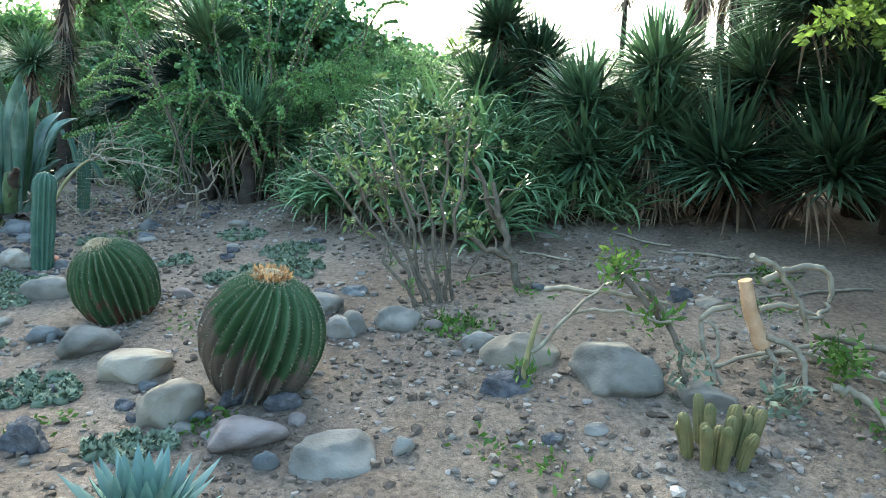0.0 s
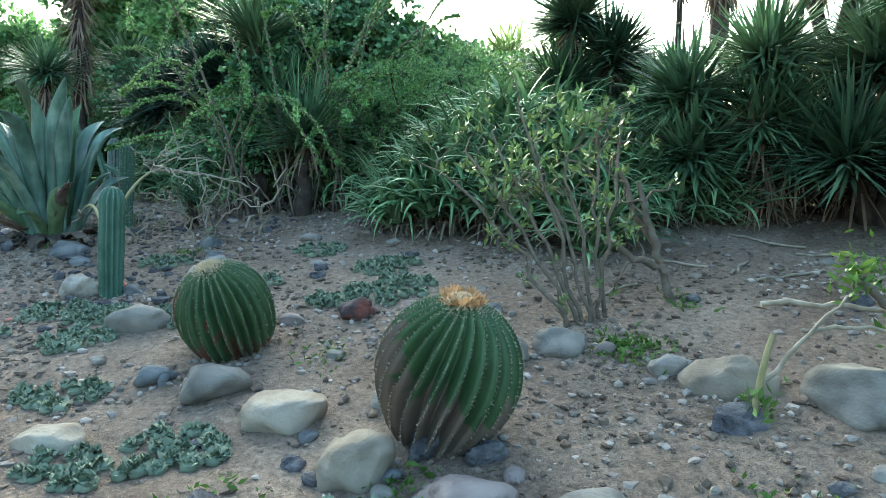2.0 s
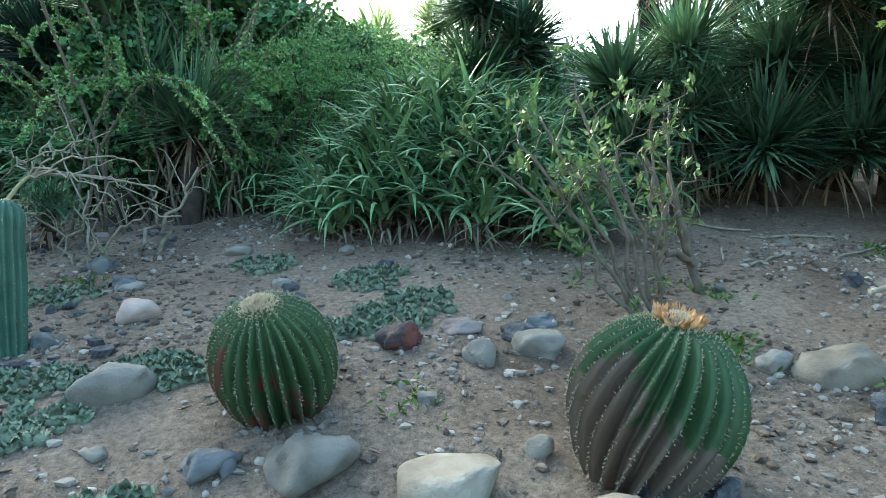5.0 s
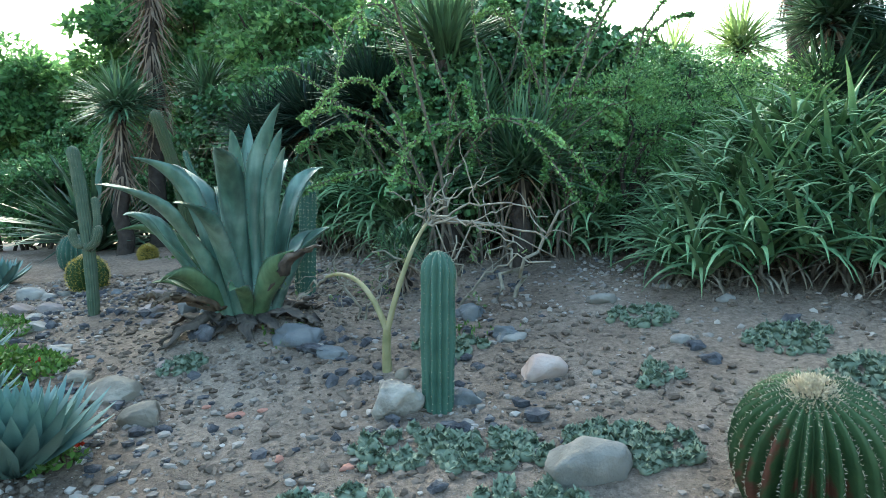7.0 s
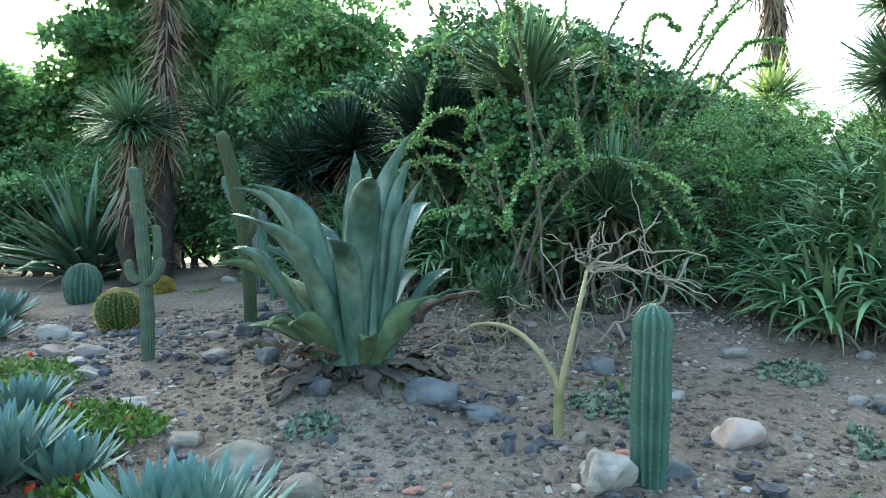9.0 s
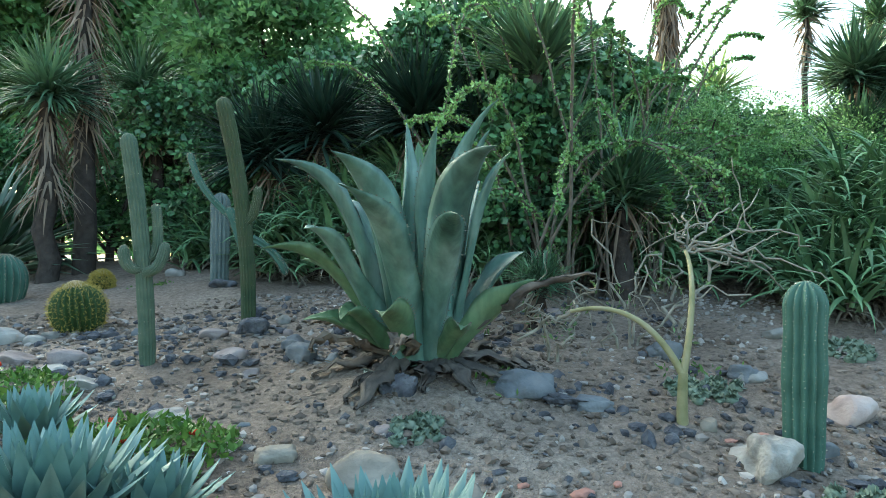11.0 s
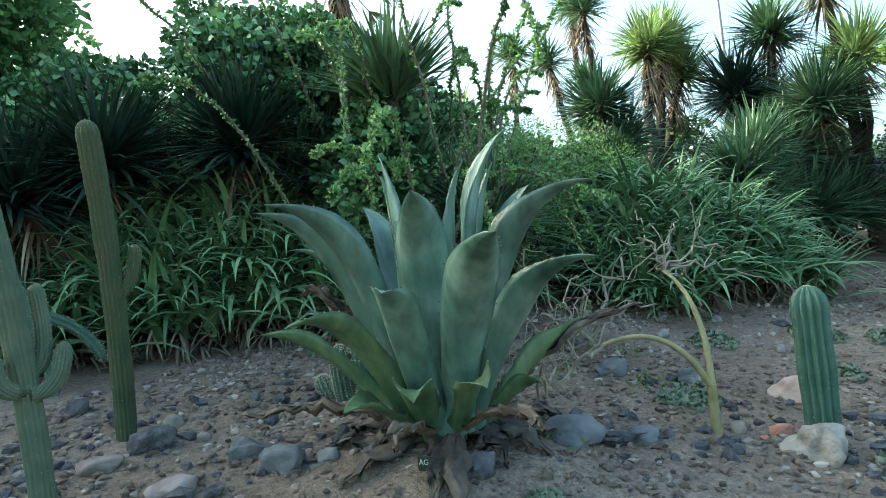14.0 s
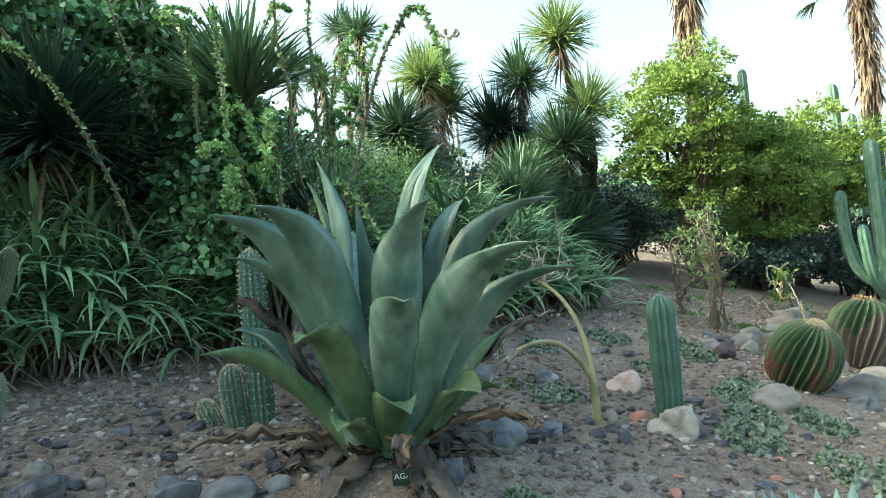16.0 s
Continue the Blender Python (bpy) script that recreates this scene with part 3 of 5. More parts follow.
ROCK_LABEL = {
    "blue": ("blue-grey weathered stone half buried in soil", 0.19, 0.75), "grey": ("smooth rounded grey river boulder on soil", 0.11, 0.9),
    "cream": ("cream sandstone boulder with a flat worn top", 0.07, 0.8), "beige": ("smooth beige river boulder on soil", 0.11, 0.9),
    "lava": ("dark porous lava rock on soil", 0.24, 0.8), "rose": ("flat pinkish grey stone sunk into soil", 0.1, 0.75),
    "pale": ("pale grey angular stone on soil", 0.13, 0.75), "red": ("black rock with a rusty red face", 0.2, 0.8),
    "pink": ("pale pink rounded stone lying on soil", 0.09, 0.8), "rock": ("cracked off-white rock beside the column cactus", 0.2, 0.85),
    "brick": ("broken orange terracotta shard on soil", 0.18, 0.7)}


def rock(kind, x, y, w, h, yaw, seed):
    label, rough, deep = ROCK_LABEL[kind]
    bm = bmesh.new()
    bmesh.ops.create_icosphere(bm, subdivisions=4 if w > 0.18 else 3, radius=1)
    r = random.Random(seed)
    off = Vector((r.uniform(0, 90), r.uniform(0, 90), r.uniform(0, 90)))
    sx, sy, sz = w / 2 * 1.03, w / 2 * deep * r.uniform(0.85, 1.1), h * 0.62
    tilt = noise.noise(off) * 0.5
    sq = 0.78 if rough < 0.1 else 0.7
    cuts = [(Vector((r.gauss(0, 1), r.gauss(0, 1), r.gauss(0.25, 0.8))).normalized(), r.uniform(0.62, 0.88)) for _ in range(7)]
    for v in bm.verts:
        c = v.co
        p = Vector([math.copysign(abs(q) ** sq, q) for q in c])
        p = p.normalized() * (0.5 * p.length + 0.5)
        p.z *= 1 + tilt * p.x + 0.25 * noise.noise(off * 2) * p.y
        for cn, cd in cuts:
            over = p.dot(cn) - cd
            if over > 0:
                p -= cn * over * 0.85
        k = 1 + 2.2 * rough * noise.noise(c * 0.9 + off) + rough * 0.9 * noise.noise(c * 2.3 + off) + rough * 0.35 * noise.noise(c * 6 + off)
        if kind == "lava":
            k += 0.09 * noise.noise(c * 13 + off) - 0.06 * max(0, noise.noise(c * 9 + off))
        if kind == "rock":
            k -= 0.10 * max(0, 1 - abs(c.x * 0.8 + 0.25 * noise.noise(c * 4) + 0.1) / 0.05)
        if rough > 0.12:
            q = (c.x * 0.6 + c.z * 0.7 + 0.4 * noise.noise(off)) 
            k -= max(0, q - 0.62) * 0.6
        if kind == "cream" and p.z > 0.55:
            p.z = 0.55 + (p.z - 0.55) * 0.35
        v.co = (p.x * sx * k, p.y * sy * k, p.z * sz * k)
    for f in bm.faces:
        f.smooth = True
    me = bpy.data.meshes.new("stone")
    bm.to_mesh(me)
    bm.free()
    me.materials.append(STONE[kind])
    ob = new("boulder" if w > 0.3 else "stone", me)
    ob.matrix_basis = pose(x, y, H(x, y) + h * 0.13, r.uniform(-8, 8), r.uniform(-8, 8), yaw + r.uniform(-14, 14))
    return tagged(ob, label, "stone", "stones in the bed")


for kind, items in STONES.items():
    for k, (x, y, w, h, yaw) in enumerate(items):
        rock(kind, x, y, w * 0.88, h * 0.8, yaw, k * 7 + len(kind) * 31)
er = random.Random(3)
for k in range(70):
    x = er.uniform(-8.4, 2.2)
    y = er.uniform(2.5, 8.4) if x > -4 else er.uniform(5.4, 9.3)
    if math.hypot(x - AGX, y - AGY) > 0.7:
        w = er.uniform(0.06, 0.15)
        rock(er.choice(["grey", "rose", "lava", "pale", "blue", "lava"]), x, y, w, w * 0.5, er.uniform(0, 180), 900 + k)

# ---- cacti ----
def barrel(name, x, y, radius, tall, ribs, skin, label, tilt=(0, 0), twist=0.5, spine=SPINE, spine_len=0.015, wool=True, flowers=False, dense=3, rz=0.0, depth=0.28, squeeze=0.0):
    ob = holder(name, x, y, H(x, y) - 0.02, label, "cactus", rz=rz, rx=tilt[0], ry=tilt[1])
    s, t = radius, tall
    prof = outline([(s * 0.62, 0), (s * (0.86 - squeeze), t * 0.13), (s * (1.0 - squeeze * 0.3), t * 0.36), (s * 1.01, t * 0.55), (s * 0.89, t * 0.75), (s * 0.64, t * 0.90), (s * 0.33, t * 0.98), (s * 0.10, t * 1.0), (s * 0.02, t * 0.985)], 60)
    build("body", [ribbed(prof, ribs, depth, twist, 8)], skin, ob)
    P, D = crest_points(prof, ribs, twist, step=1)
    build("spines", [spines(P, D, spine_len, 0.004, dense, 0.7)], spine, ob)
    if wool:
        n = 900
        a, q = rng.uniform(0, 6.28, n), rng.random(n) * s * 0.34
        p = np.stack([q * np.cos(a), q * np.sin(a), t * (1.0 - 0.10 * (q / (s * 0.33)) ** 2)], -1)
        d = np.stack([np.cos(a) * q / s * 3, np.sin(a) * q / s * 3, np.ones(n)], -1) + rng.normal(size=(n, 3)) * 0.5
        build("woolly_crown", [leaves(p, d, 0.042, 0.3)], WOOL, ob, "cream woolly crown")
    if flowers:
        n = 160
        a, q = rng.uniform(0, 6.28, n), np.sqrt(rng.random(n)) * s * 0.26
        p = np.stack([q * np.cos(a), q * np.sin(a), np.full(n, t * 0.985)], -1)
        build("dried_flowers", [leaves(p, np.stack([np.cos(a) * 0.5, np.sin(a) * 0.5, np.ones(n)], -1) + rng.normal(size=(n, 3)) * 0.35, rng.uniform(0.035, 0.07, n), 0.4)], DRY_FLOWER, ob, "dried orange flowers")
    return ob


barrel("barrel_cactus", -1.01, 3.46, 0.345, 0.70, 25, CORKY, "large ribbed green barrel cactus with corky base, leaning over rocks", tilt=(10, 9), twist=0.85, depth=0.34, flowers=True, squeeze=0.06)
barrel("barrel_cactus", -2.33, 4.42, 0.29, 0.60, 27, SCARRED, "round ribbed green barrel cactus with rusty scars", tilt=(22, -14), twist=0.2, depth=0.34)
barrel("golden_barrel_cactus", -7.55, 8.92, 0.2, 0.37, 26, GOLDEN, "golden-spined barrel cactus on stony soil", twist=0.1, spine=GOLD_SPINE, spine_len=0.035, dense=2, tilt=(0, -8))
barrel("golden_barrel_cactus", -7.67, 10.61, 0.10, 0.18, 22, GOLDEN, "small yellow-green barrel cactus near the hedge", twist=0.1, spine=GOLD_SPINE, spine_len=0.05, dense=4)
barrel("barrel_cactus", -8.45, 10.27, 0.2, 0.46, 20, COLUMN, "green upright barrel cactus at the far edge of the bed", twist=0.0, wool=False)


def column_path(pts, k):
    p = np.asarray(pts, float)
    t = np.linspace(0, len(p) - 1, k)
    return np.stack([np.interp(t, range(len(p)), p[:, i]) for i in range(3)], -1)


def stem_mesh(pts, radius, ribs, depth=0.2, k=26, per=6, foot=0.85):
    """A ribbed stem along pts with a domed tip."""
    p = np.asarray(pts, float)
    c = p if len(p) > 6 else curve(p[0], p[1], p[2], k) if len(p) == 3 else column_path(p, k)
    k = len(c)
    seg = np.concatenate([[0], np.cumsum(np.linalg.norm(np.diff(c, axis=0), axis=1))])
    left = seg[-1] - seg
    u = np.clip(left / (radius * 1.3), 0, 1)
    r = radius * np.sqrt(np.maximum(1 - (1 - u) ** 2, 0.0009)) * (foot + (1 - foot) * np.clip(seg / (radius * 3), 0, 1))
    r = r * (1 + 0.03 * np.sin(seg * 17))
    t = unit(np.gradient(c, axis=0))
    ref = np.array([1.0, 0.02, 0.0])
    b = unit(np.cross(t, ref))
    a = np.cross(b, t)
    n = ribs * per
    th = np.linspace(0, 2 * math.pi, n, endpoint=False)
    ph = np.abs(((np.arange(n) % per) / per + 0.5) % 1 - 0.5) * 2
    f = 1 - depth * ph ** 1.2
    v = c[:, None] + (r[:, None] * f[None])[..., None] * (np.cos(th)[None, :, None] * a[:, None] + np.sin(th)[None, :, None] * b[:, None])
    i, j = np.meshgrid(np.arange(k - 1), np.arange(n), indexing="ij")
    q = np.stack([i * n + j, i * n + (j + 1) % n, (i + 1) * n + (j + 1) % n, (i + 1) * n + j], -1).reshape(-1, 4)
    crest = np.arange(0, n, per)
    P = v[:, crest].reshape(-1, 3)
    D = unit(v[:, crest] - c[:, None]).reshape(-1, 3)
    return (v.reshape(-1, 3), q), P, D


def fine(pts, k):
    """Points along a bent line, closer together at the tip."""
    p = np.asarray(pts, float)
    s = 1 - (1 - np.linspace(0, 1, k)) ** 1.7
    t = s * (len(p) - 1)
    if len(p) == 3:
        s = s[:, None]
        return (1 - s) ** 2 * p[0] + 2 * s * (1 - s) * p[1] + s * s * p[2]
    return np.stack([np.interp(t, range(len(p)), p[:, i]) for i in range(3)], -1)


def column(name, x, y, stems, skin, label, ribs=13, depth=0.2, spine=SPINE, spine_len=0.02, dense=3, k=34, per=6, z=None, group=""):
    """stems: (points from the foot, radius); the first is the trunk."""
    ob = holder(name, x, y, H(x, y) - 0.03 if z is None else z, label, "cactus", group)
    for i, (pts, radius) in enumerate(stems):
        g, P, D = stem_mesh(fine(pts, k), radius, ribs, depth, per=per)
        limb = build("trunk" if i == 0 else "arm", [g], skin, ob)
        if dense:
            build("spines", [spines(P, D, spine_len, 0.004, dense, 0.9)], spine, limb)
    return ob


column("column_cactus", -3.82, 5.52, [([(0, 0, 0), (0.0, 0, 0.5), (0.01, 0, 0.915)], 0.099)], COLUMN, "stout blue-green ribbed column cactus with woolly tip", 13, 0.30, WOOL, 0.008, 1, 44, 8)
column("branched_column_cactus", -6.96, 7.86, [([(0, 0, 0), (-0.02, 0, 0.8), (-0.15, -0.02, 1.56)], 0.054), ([(-0.04, 0, 0.74), (0.09, 0, 0.68), (0.03, 0, 1.10)], 0.034), ([(-0.04, -0.03, 0.66), (-0.17, -0.04, 0.64), (-0.15, -0.04, 0.82)], 0.036), ([(-0.03, -0.05, 0.64), (0.09, -0.08, 0.64), (0.10, -0.07, 0.84)], 0.036)], HAIRY, "slim leaning column cactus with three stubby hairy arms", 14, 0.16, SPINE, 0.006, 1)
column("tall_column_cactus", -6.29, 8.57, [([(0, 0, 0), (0.0, -0.06, 0.9), (-0.23, -0.38, 1.76)], 0.06), ([(-0.05, -0.14, 0.85), (0.04, -0.17, 0.86), (0.045, -0.22, 1.12)], 0.036)], TALL, "tall leaning olive column cactus with one stubby arm", 15, 0.16, SPINE, 0.006, 1)
column("green_arm_cactus", -6.25, 9.7, [([(0, 0, 0), (0.02, 0, 0.3), (-0.2, 0, 0.85)], 0.045), ([(-0.16, 0, 0.75), (-0.5, 0, 1.0), (-0.55, 0, 1.35)], 0.035), ([(-0.1, 0, 0.6), (0.25, 0, 0.5), (0.35, 0, 0.2)], 0.04)], COLUMN, "sprawling green ribbed cactus behind the tall column", 5, 0.35)
column("cut_column_cactus", -6.52, 10.3, [([(0, 0, 0), (0, 0, 0.5), (0.0, 0, 0.98)], 0.10)], POST, "grey weathered ribbed cactus post, cut flat", 12, 0.25, SPINE, 0.015, 2)
column("column_cactus", -5.02, 7.92, [([(0, 0, 0), (0, 0, 0.5), (0.02, 0, 1.08)], 0.078), ([(-0.06, 0.12, 0), (-0.08, 0.13, 0.15), (-0.08, 0.14, 0.40)], 0.075), ([(-0.06, 0.26, 0), (-0.08, 0.30, 0.08), (-0.09, 0.34, 0.2)], 0.06)], COLUMN, "dark green column cactus clump behind the agave", 14, 0.2, WOOL, 0.018, 3)

# ---- the great agave ----
def agave_leaf(parent, tip, z, width, mat, lean=0.35, rise=0.62, base=0.19, droop=0.0, tip_back=0.0, teeth=True, fold=0.34, name="leaf", label="", k=16, crumple=0.0):
    """A thick gutter-shaped leaf from the heart to tip (dx, dy) at height z."""
    tip = np.array([tip[0], tip[1]])
    h = tip / max(np.linalg.norm(tip), 1e-6)
    a = np.array([*(h * base), -0.04])
    b = np.array([*(tip * lean + h * 0.07), z * rise])
    c = np.array([*tip, z - droop])
    p = curve(a, b, c, k)
    if tip_back:
        f = np.linspace(0, 1, k)[:, None] ** 5
        p = p + f * np.array([*(h * tip_back), -abs(tip_back) * 0.35])
    if crumple:
        p = wiggle(p, crumple)
    t = unit(np.gradient(p, axis=0))
    side = unit(np.cross(t, np.array([0, 0, 1.0])) + np.array([h[1], -h[0], 0]) * 1.5)
    if not crumple:
        f = np.linspace(0, 1, k)[:, None]
        p = p + side * f * f * rng.normal() * 0.05
        side = unit(side + np.cross(side, t) * rng.normal() * 0.28)
    nor = np.cross(side, t)
    v = np.linspace(0, 1, k)
    prof = np.interp(v, [0, 0.1, 0.25, 0.45, 0.6, 0.75, 0.88, 0.95, 1], [0.80, 0.72, 0.80, 1.0, 0.95, 0.70, 0.37, 0.17, 0.012])
    w = width / 2 * prof
    thick = 0.045 * np.interp(v, [0, 0.3, 0.8, 1], [1.6, 1.0, 0.4, 0.08]) * width / 0.3 * (0.3 if crumple else 1.0)
    u = np.linspace(-1, 1, 9)
    ridge = fold * (u * u) + 0.035 * np.cos(3 * math.pi * u)
    wav = 0.17 * np.sin(v[:, None] * 11 + (u > 0)[None] * 1.7) * (np.abs(u) ** 3)[None]
    top = p[:, None] + side[:, None] * (w[:, None] * u[None] * (1 - 0.18 * u * u))[..., None] + nor[:, None] * ((ridge[None] + wav) * w[:, None] * 1.0)[..., None]
    bot = top - nor[:, None] * (thick[:, None] * np.sqrt(np.maximum(1 - u * u, 0.0))[None])[..., None]
    ring = np.concatenate([top, bot[:, -2:0:-1]], 1)
    if crumple:
        ring = ring + rng.normal(size=ring.shape) * crumple * 0.5
    n = ring.shape[1]
    i, j = np.meshgrid(np.arange(k - 1), np.arange(n), indexing="ij")
    q = np.stack([i * n + j, (i + 1) * n + j, (i + 1) * n + (j + 1) % n, i * n + (j + 1) % n], -1).reshape(-1, 4)
    ob = build(name, [(ring.reshape(-1, 3), q)], mat, parent, label)
    if teeth:
        tt = np.linspace(0.08, 0.9, 22)
        P, D = [], []
        for s in (0, -1):
            e = np.stack([np.interp(tt, v, top[:, s, m]) for m in range(3)], -1)
            sd = np.stack([np.interp(tt, v, side[:, m]) for m in range(3)], -1)
            P.append(e)
            D.append(sd * (-1 if s == 0 else 1) + np.array([0, 0, 0.5]))
        P, D = np.concatenate(P), np.concatenate(D)
        build("teeth", [leaves(P, D, 0.014, 0.6)], AGAVE_EDGE, ob)
    return ob


agave = holder("agave", AGX, AGY, H(AGX, AGY) + 0.05, "huge blue-green agave with broad toothed leaves on a soil mound", "agave")
for tip, z, w, mat, label, kw in [
    # the upright heart
    ((0.25, -0.36), 1.55, 0.25, AGAVE, "", dict(lean=0.2, rise=0.78, tip_back=0.06)), ((-0.11, 0.21), 1.47, 0.25, AGAVE, "", dict(lean=0.1, rise=0.7)),
    ((-0.04, -0.28), 1.36, 0.20, AGAVE, "", dict(lean=0.2, rise=0.8, tip_back=0.05)), ((0.02, 0.02), 1.22, 0.16, AGAVE, "", dict(lean=0.5, base=0.03)),
    ((0.33, -0.27), 1.36, 0.19, AGAVE, "", dict(lean=0.45, rise=0.85)), ((0.05, 0.36), 1.37, 0.18, AGAVE_YOUNG, "upright yellow-green leaf", dict(lean=0.3, rise=0.8)),
    ((0.45, -0.38), 1.20, 0.20, AGAVE, "yellow-edged leaf with a brown tip", dict(lean=0.5, rise=0.9)),
    # the arching ring
    ((-0.84, 0.10), 1.19, 0.29, AGAVE, "", dict(lean=0.40, rise=0.92, tip_back=0.07)), ((-0.74, 0.36), 1.18, 0.30, AGAVE, "", dict(lean=0.46, rise=0.9, tip_back=0.05)),
    ((-0.58, -0.49), 1.16, 0.32, AGAVE, "", dict(lean=0.36, rise=0.86, tip_back=0.09)), ((-0.03, -0.92), 1.15, 0.28, AGAVE, "", dict(lean=0.40, rise=1.0, tip_back=0.06)),
    ((-0.58, -0.95), 0.93, 0.31, AGAVE, "", dict(lean=0.46, rise=0.92, tip_back=0.06)), ((0.16, 0.64), 1.22, 0.27, AGAVE, "", dict(lean=0.36, rise=0.9)),
    ((0.56, 0.32), 1.12, 0.26, AGAVE, "", dict(lean=0.36, rise=0.95)), ((-0.40, 0.62), 0.98, 0.26, AGAVE, "", dict(lean=0.4, rise=1.0)),
    # the outer, lower leaves
    ((-0.09, -1.02), 0.80, 0.24, AGAVE, "", dict(lean=0.52, rise=1.0, tip_back=0.06)), ((-0.80, -0.38), 0.72, 0.28, AGAVE, "", dict(lean=0.72, rise=1.12)),
    ((0.66, -0.08), 0.62, 0.22, AGAVE, "", dict(lean=0.55, rise=0.9)), ((0.40, 0.72), 0.60, 0.24, AGAVE, "", dict(lean=0.55, rise=0.95)),
    ((-1.0, 0.05), 0.61, 0.26, AGAVE_YOUNG, "yellow-green lower leaf", dict(lean=0.5, rise=1.2)), ((-0.68, 0.62), 0.55, 0.24, AGAVE_YOUNG, "yellow-green lower leaf", dict(lean=0.55, rise=1.0)),
    ((0.42, -0.66), 0.46, 0.24, AGAVE_YOUNG, "green lower leaf with a blackened tip", dict(lean=0.6, rise=0.75)), ((-0.30, 0.66), 0.62, 0.2, AGAVE, "", dict(lean=0.6, rise=1.0)),
    # short curled leaves round the foot
    ((-0.60, -0.26), 0.22, 0.25, AGAVE_YOUNG, "short curled basal leaf", dict(lean=0.72, rise=1.7)), ((-0.38, -0.62), 0.26, 0.22, AGAVE_YOUNG, "short curled basal leaf", dict(lean=0.72, rise=1.5)),
    ((-0.74, 0.02), 0.20, 0.20, AGAVE_YOUNG, "short curled basal leaf", dict(lean=0.6, rise=1.3)), ((0.12, -0.60), 0.18, 0.17, AGAVE_YOUNG, "short curled basal leaf", dict(lean=0.75, rise=1.5)),
]:
    agave_leaf(agave, tip, z, w, mat, label=label, **kw)
for tip, z, w, mat, label, kw in [
    ((0.72, -0.86), 0.49, 0.11, DRY, "blackened shrivelled leaf", dict(lean=0.6, rise=1.0, fold=0.7)), ((-0.36, 0.66), 0.72, 0.10, DRY, "blackened curled leaf", dict(lean=0.75, rise=1.25, fold=0.9)),
    ((-0.72, -0.34), 0.05, 0.10, TAN, "withered tan tip hanging down", dict(lean=0.95, rise=4.0, fold=0.7)), ((-0.40, -0.86), 0.10, 0.11, TAN, "withered tan leaf", dict(lean=0.8, rise=2.2, fold=0.7)),
    ((-0.62, 0.86), 0.10, 0.13, TAN, "withered tan leaf", dict(lean=0.5, rise=1.6, fold=0.6)),
]:
    agave_leaf(agave, tip, z, w, mat, teeth=False, name="dead_leaf", label=label, crumple=0.014, **kw)
dr = random.Random(11)
for k in range(16):
    a = 6.283 * k / 16 + dr.uniform(-0.25, 0.25)
    L = dr.uniform(0.4, 0.72)
    tip = (L * math.cos(a), L * math.sin(a))
    zt = H(AGX + tip[0], AGY + tip[1]) - agave.location.z + 0.03 + (dr.uniform(0.03, 0.16) if k % 4 == 0 else 0)
    agave_leaf(agave, tip, zt, dr.uniform(0.14, 0.24), DRY, lean=0.62, rise=0, base=0.1, teeth=False, fold=dr.uniform(-0.5, 0.3), name="dead_leaf", label="withered brown leaf lying on soil", k=12, crumple=dr.uniform(0.010, 0.018))

# plant label at the agave's foot
lx, ly = AGX - 0.38, AGY - 0.22
label_post = holder("plant_label", lx, ly, H(lx, ly), "small dark green name plate at the agave's foot", "plant label", rz=-76)
bm = bmesh.new()
bmesh.ops.create_cube(bm, size=1)
bmesh.ops.scale(bm, vec=(0.15, 0.008, 0.07), verts=bm.verts)
bmesh.ops.translate(bm, vec=(0, 0, 0.05), verts=bm.verts)
bmesh.ops.bevel(bm, geom=bm.edges, offset=0.003, segments=1, affect="EDGES")
me = bpy.data.meshes.new("plate")
bm.to_mesh(me)
bm.free()
me.materials.append(PLATE)
plate = new("plate", me)
plate.parent = label_post
txt = bpy.data.curves.new("lettering", "FONT")
txt.body, txt.size, txt.align_x, txt.extrude = "AGAV", 0.038, "CENTER", 0.0008
txt.materials.append(LETTER)
tob = new("lettering", txt)
tob.matrix_basis = pose(-0.015, -0.006, 0.045, 90, 0, 0)
tob.parent = label_post


# ---- spiky plants ----
def rosette(n, length, width, low=-0.5, high=1.45, bend=0.35, segs=4, centre=(0, 0, 0), r=rng, fold=0.25, jitter=0.06, start=0.55):
    """A ball of sword leaves."""
    s = r.random(n)
    el = np.arcsin(np.clip(math.sin(low) + (math.sin(high) - math.sin(low)) * s, -1, 1))
    az = r.uniform(0, 6.283, n)
    L = length * r.uniform(0.72, 1.08, n) * np.where(el < 0.1, 0.95, 1)
    base = np.asarray(centre) + r.normal(size=(n, 3)) * jitter
    return blades(base, az, el, L, width * r.uniform(0.8, 1.2, n), bend * r.uniform(0.3, 1.6, n) * np.cos(el), segs, fold, 1.5, start, 0.4)


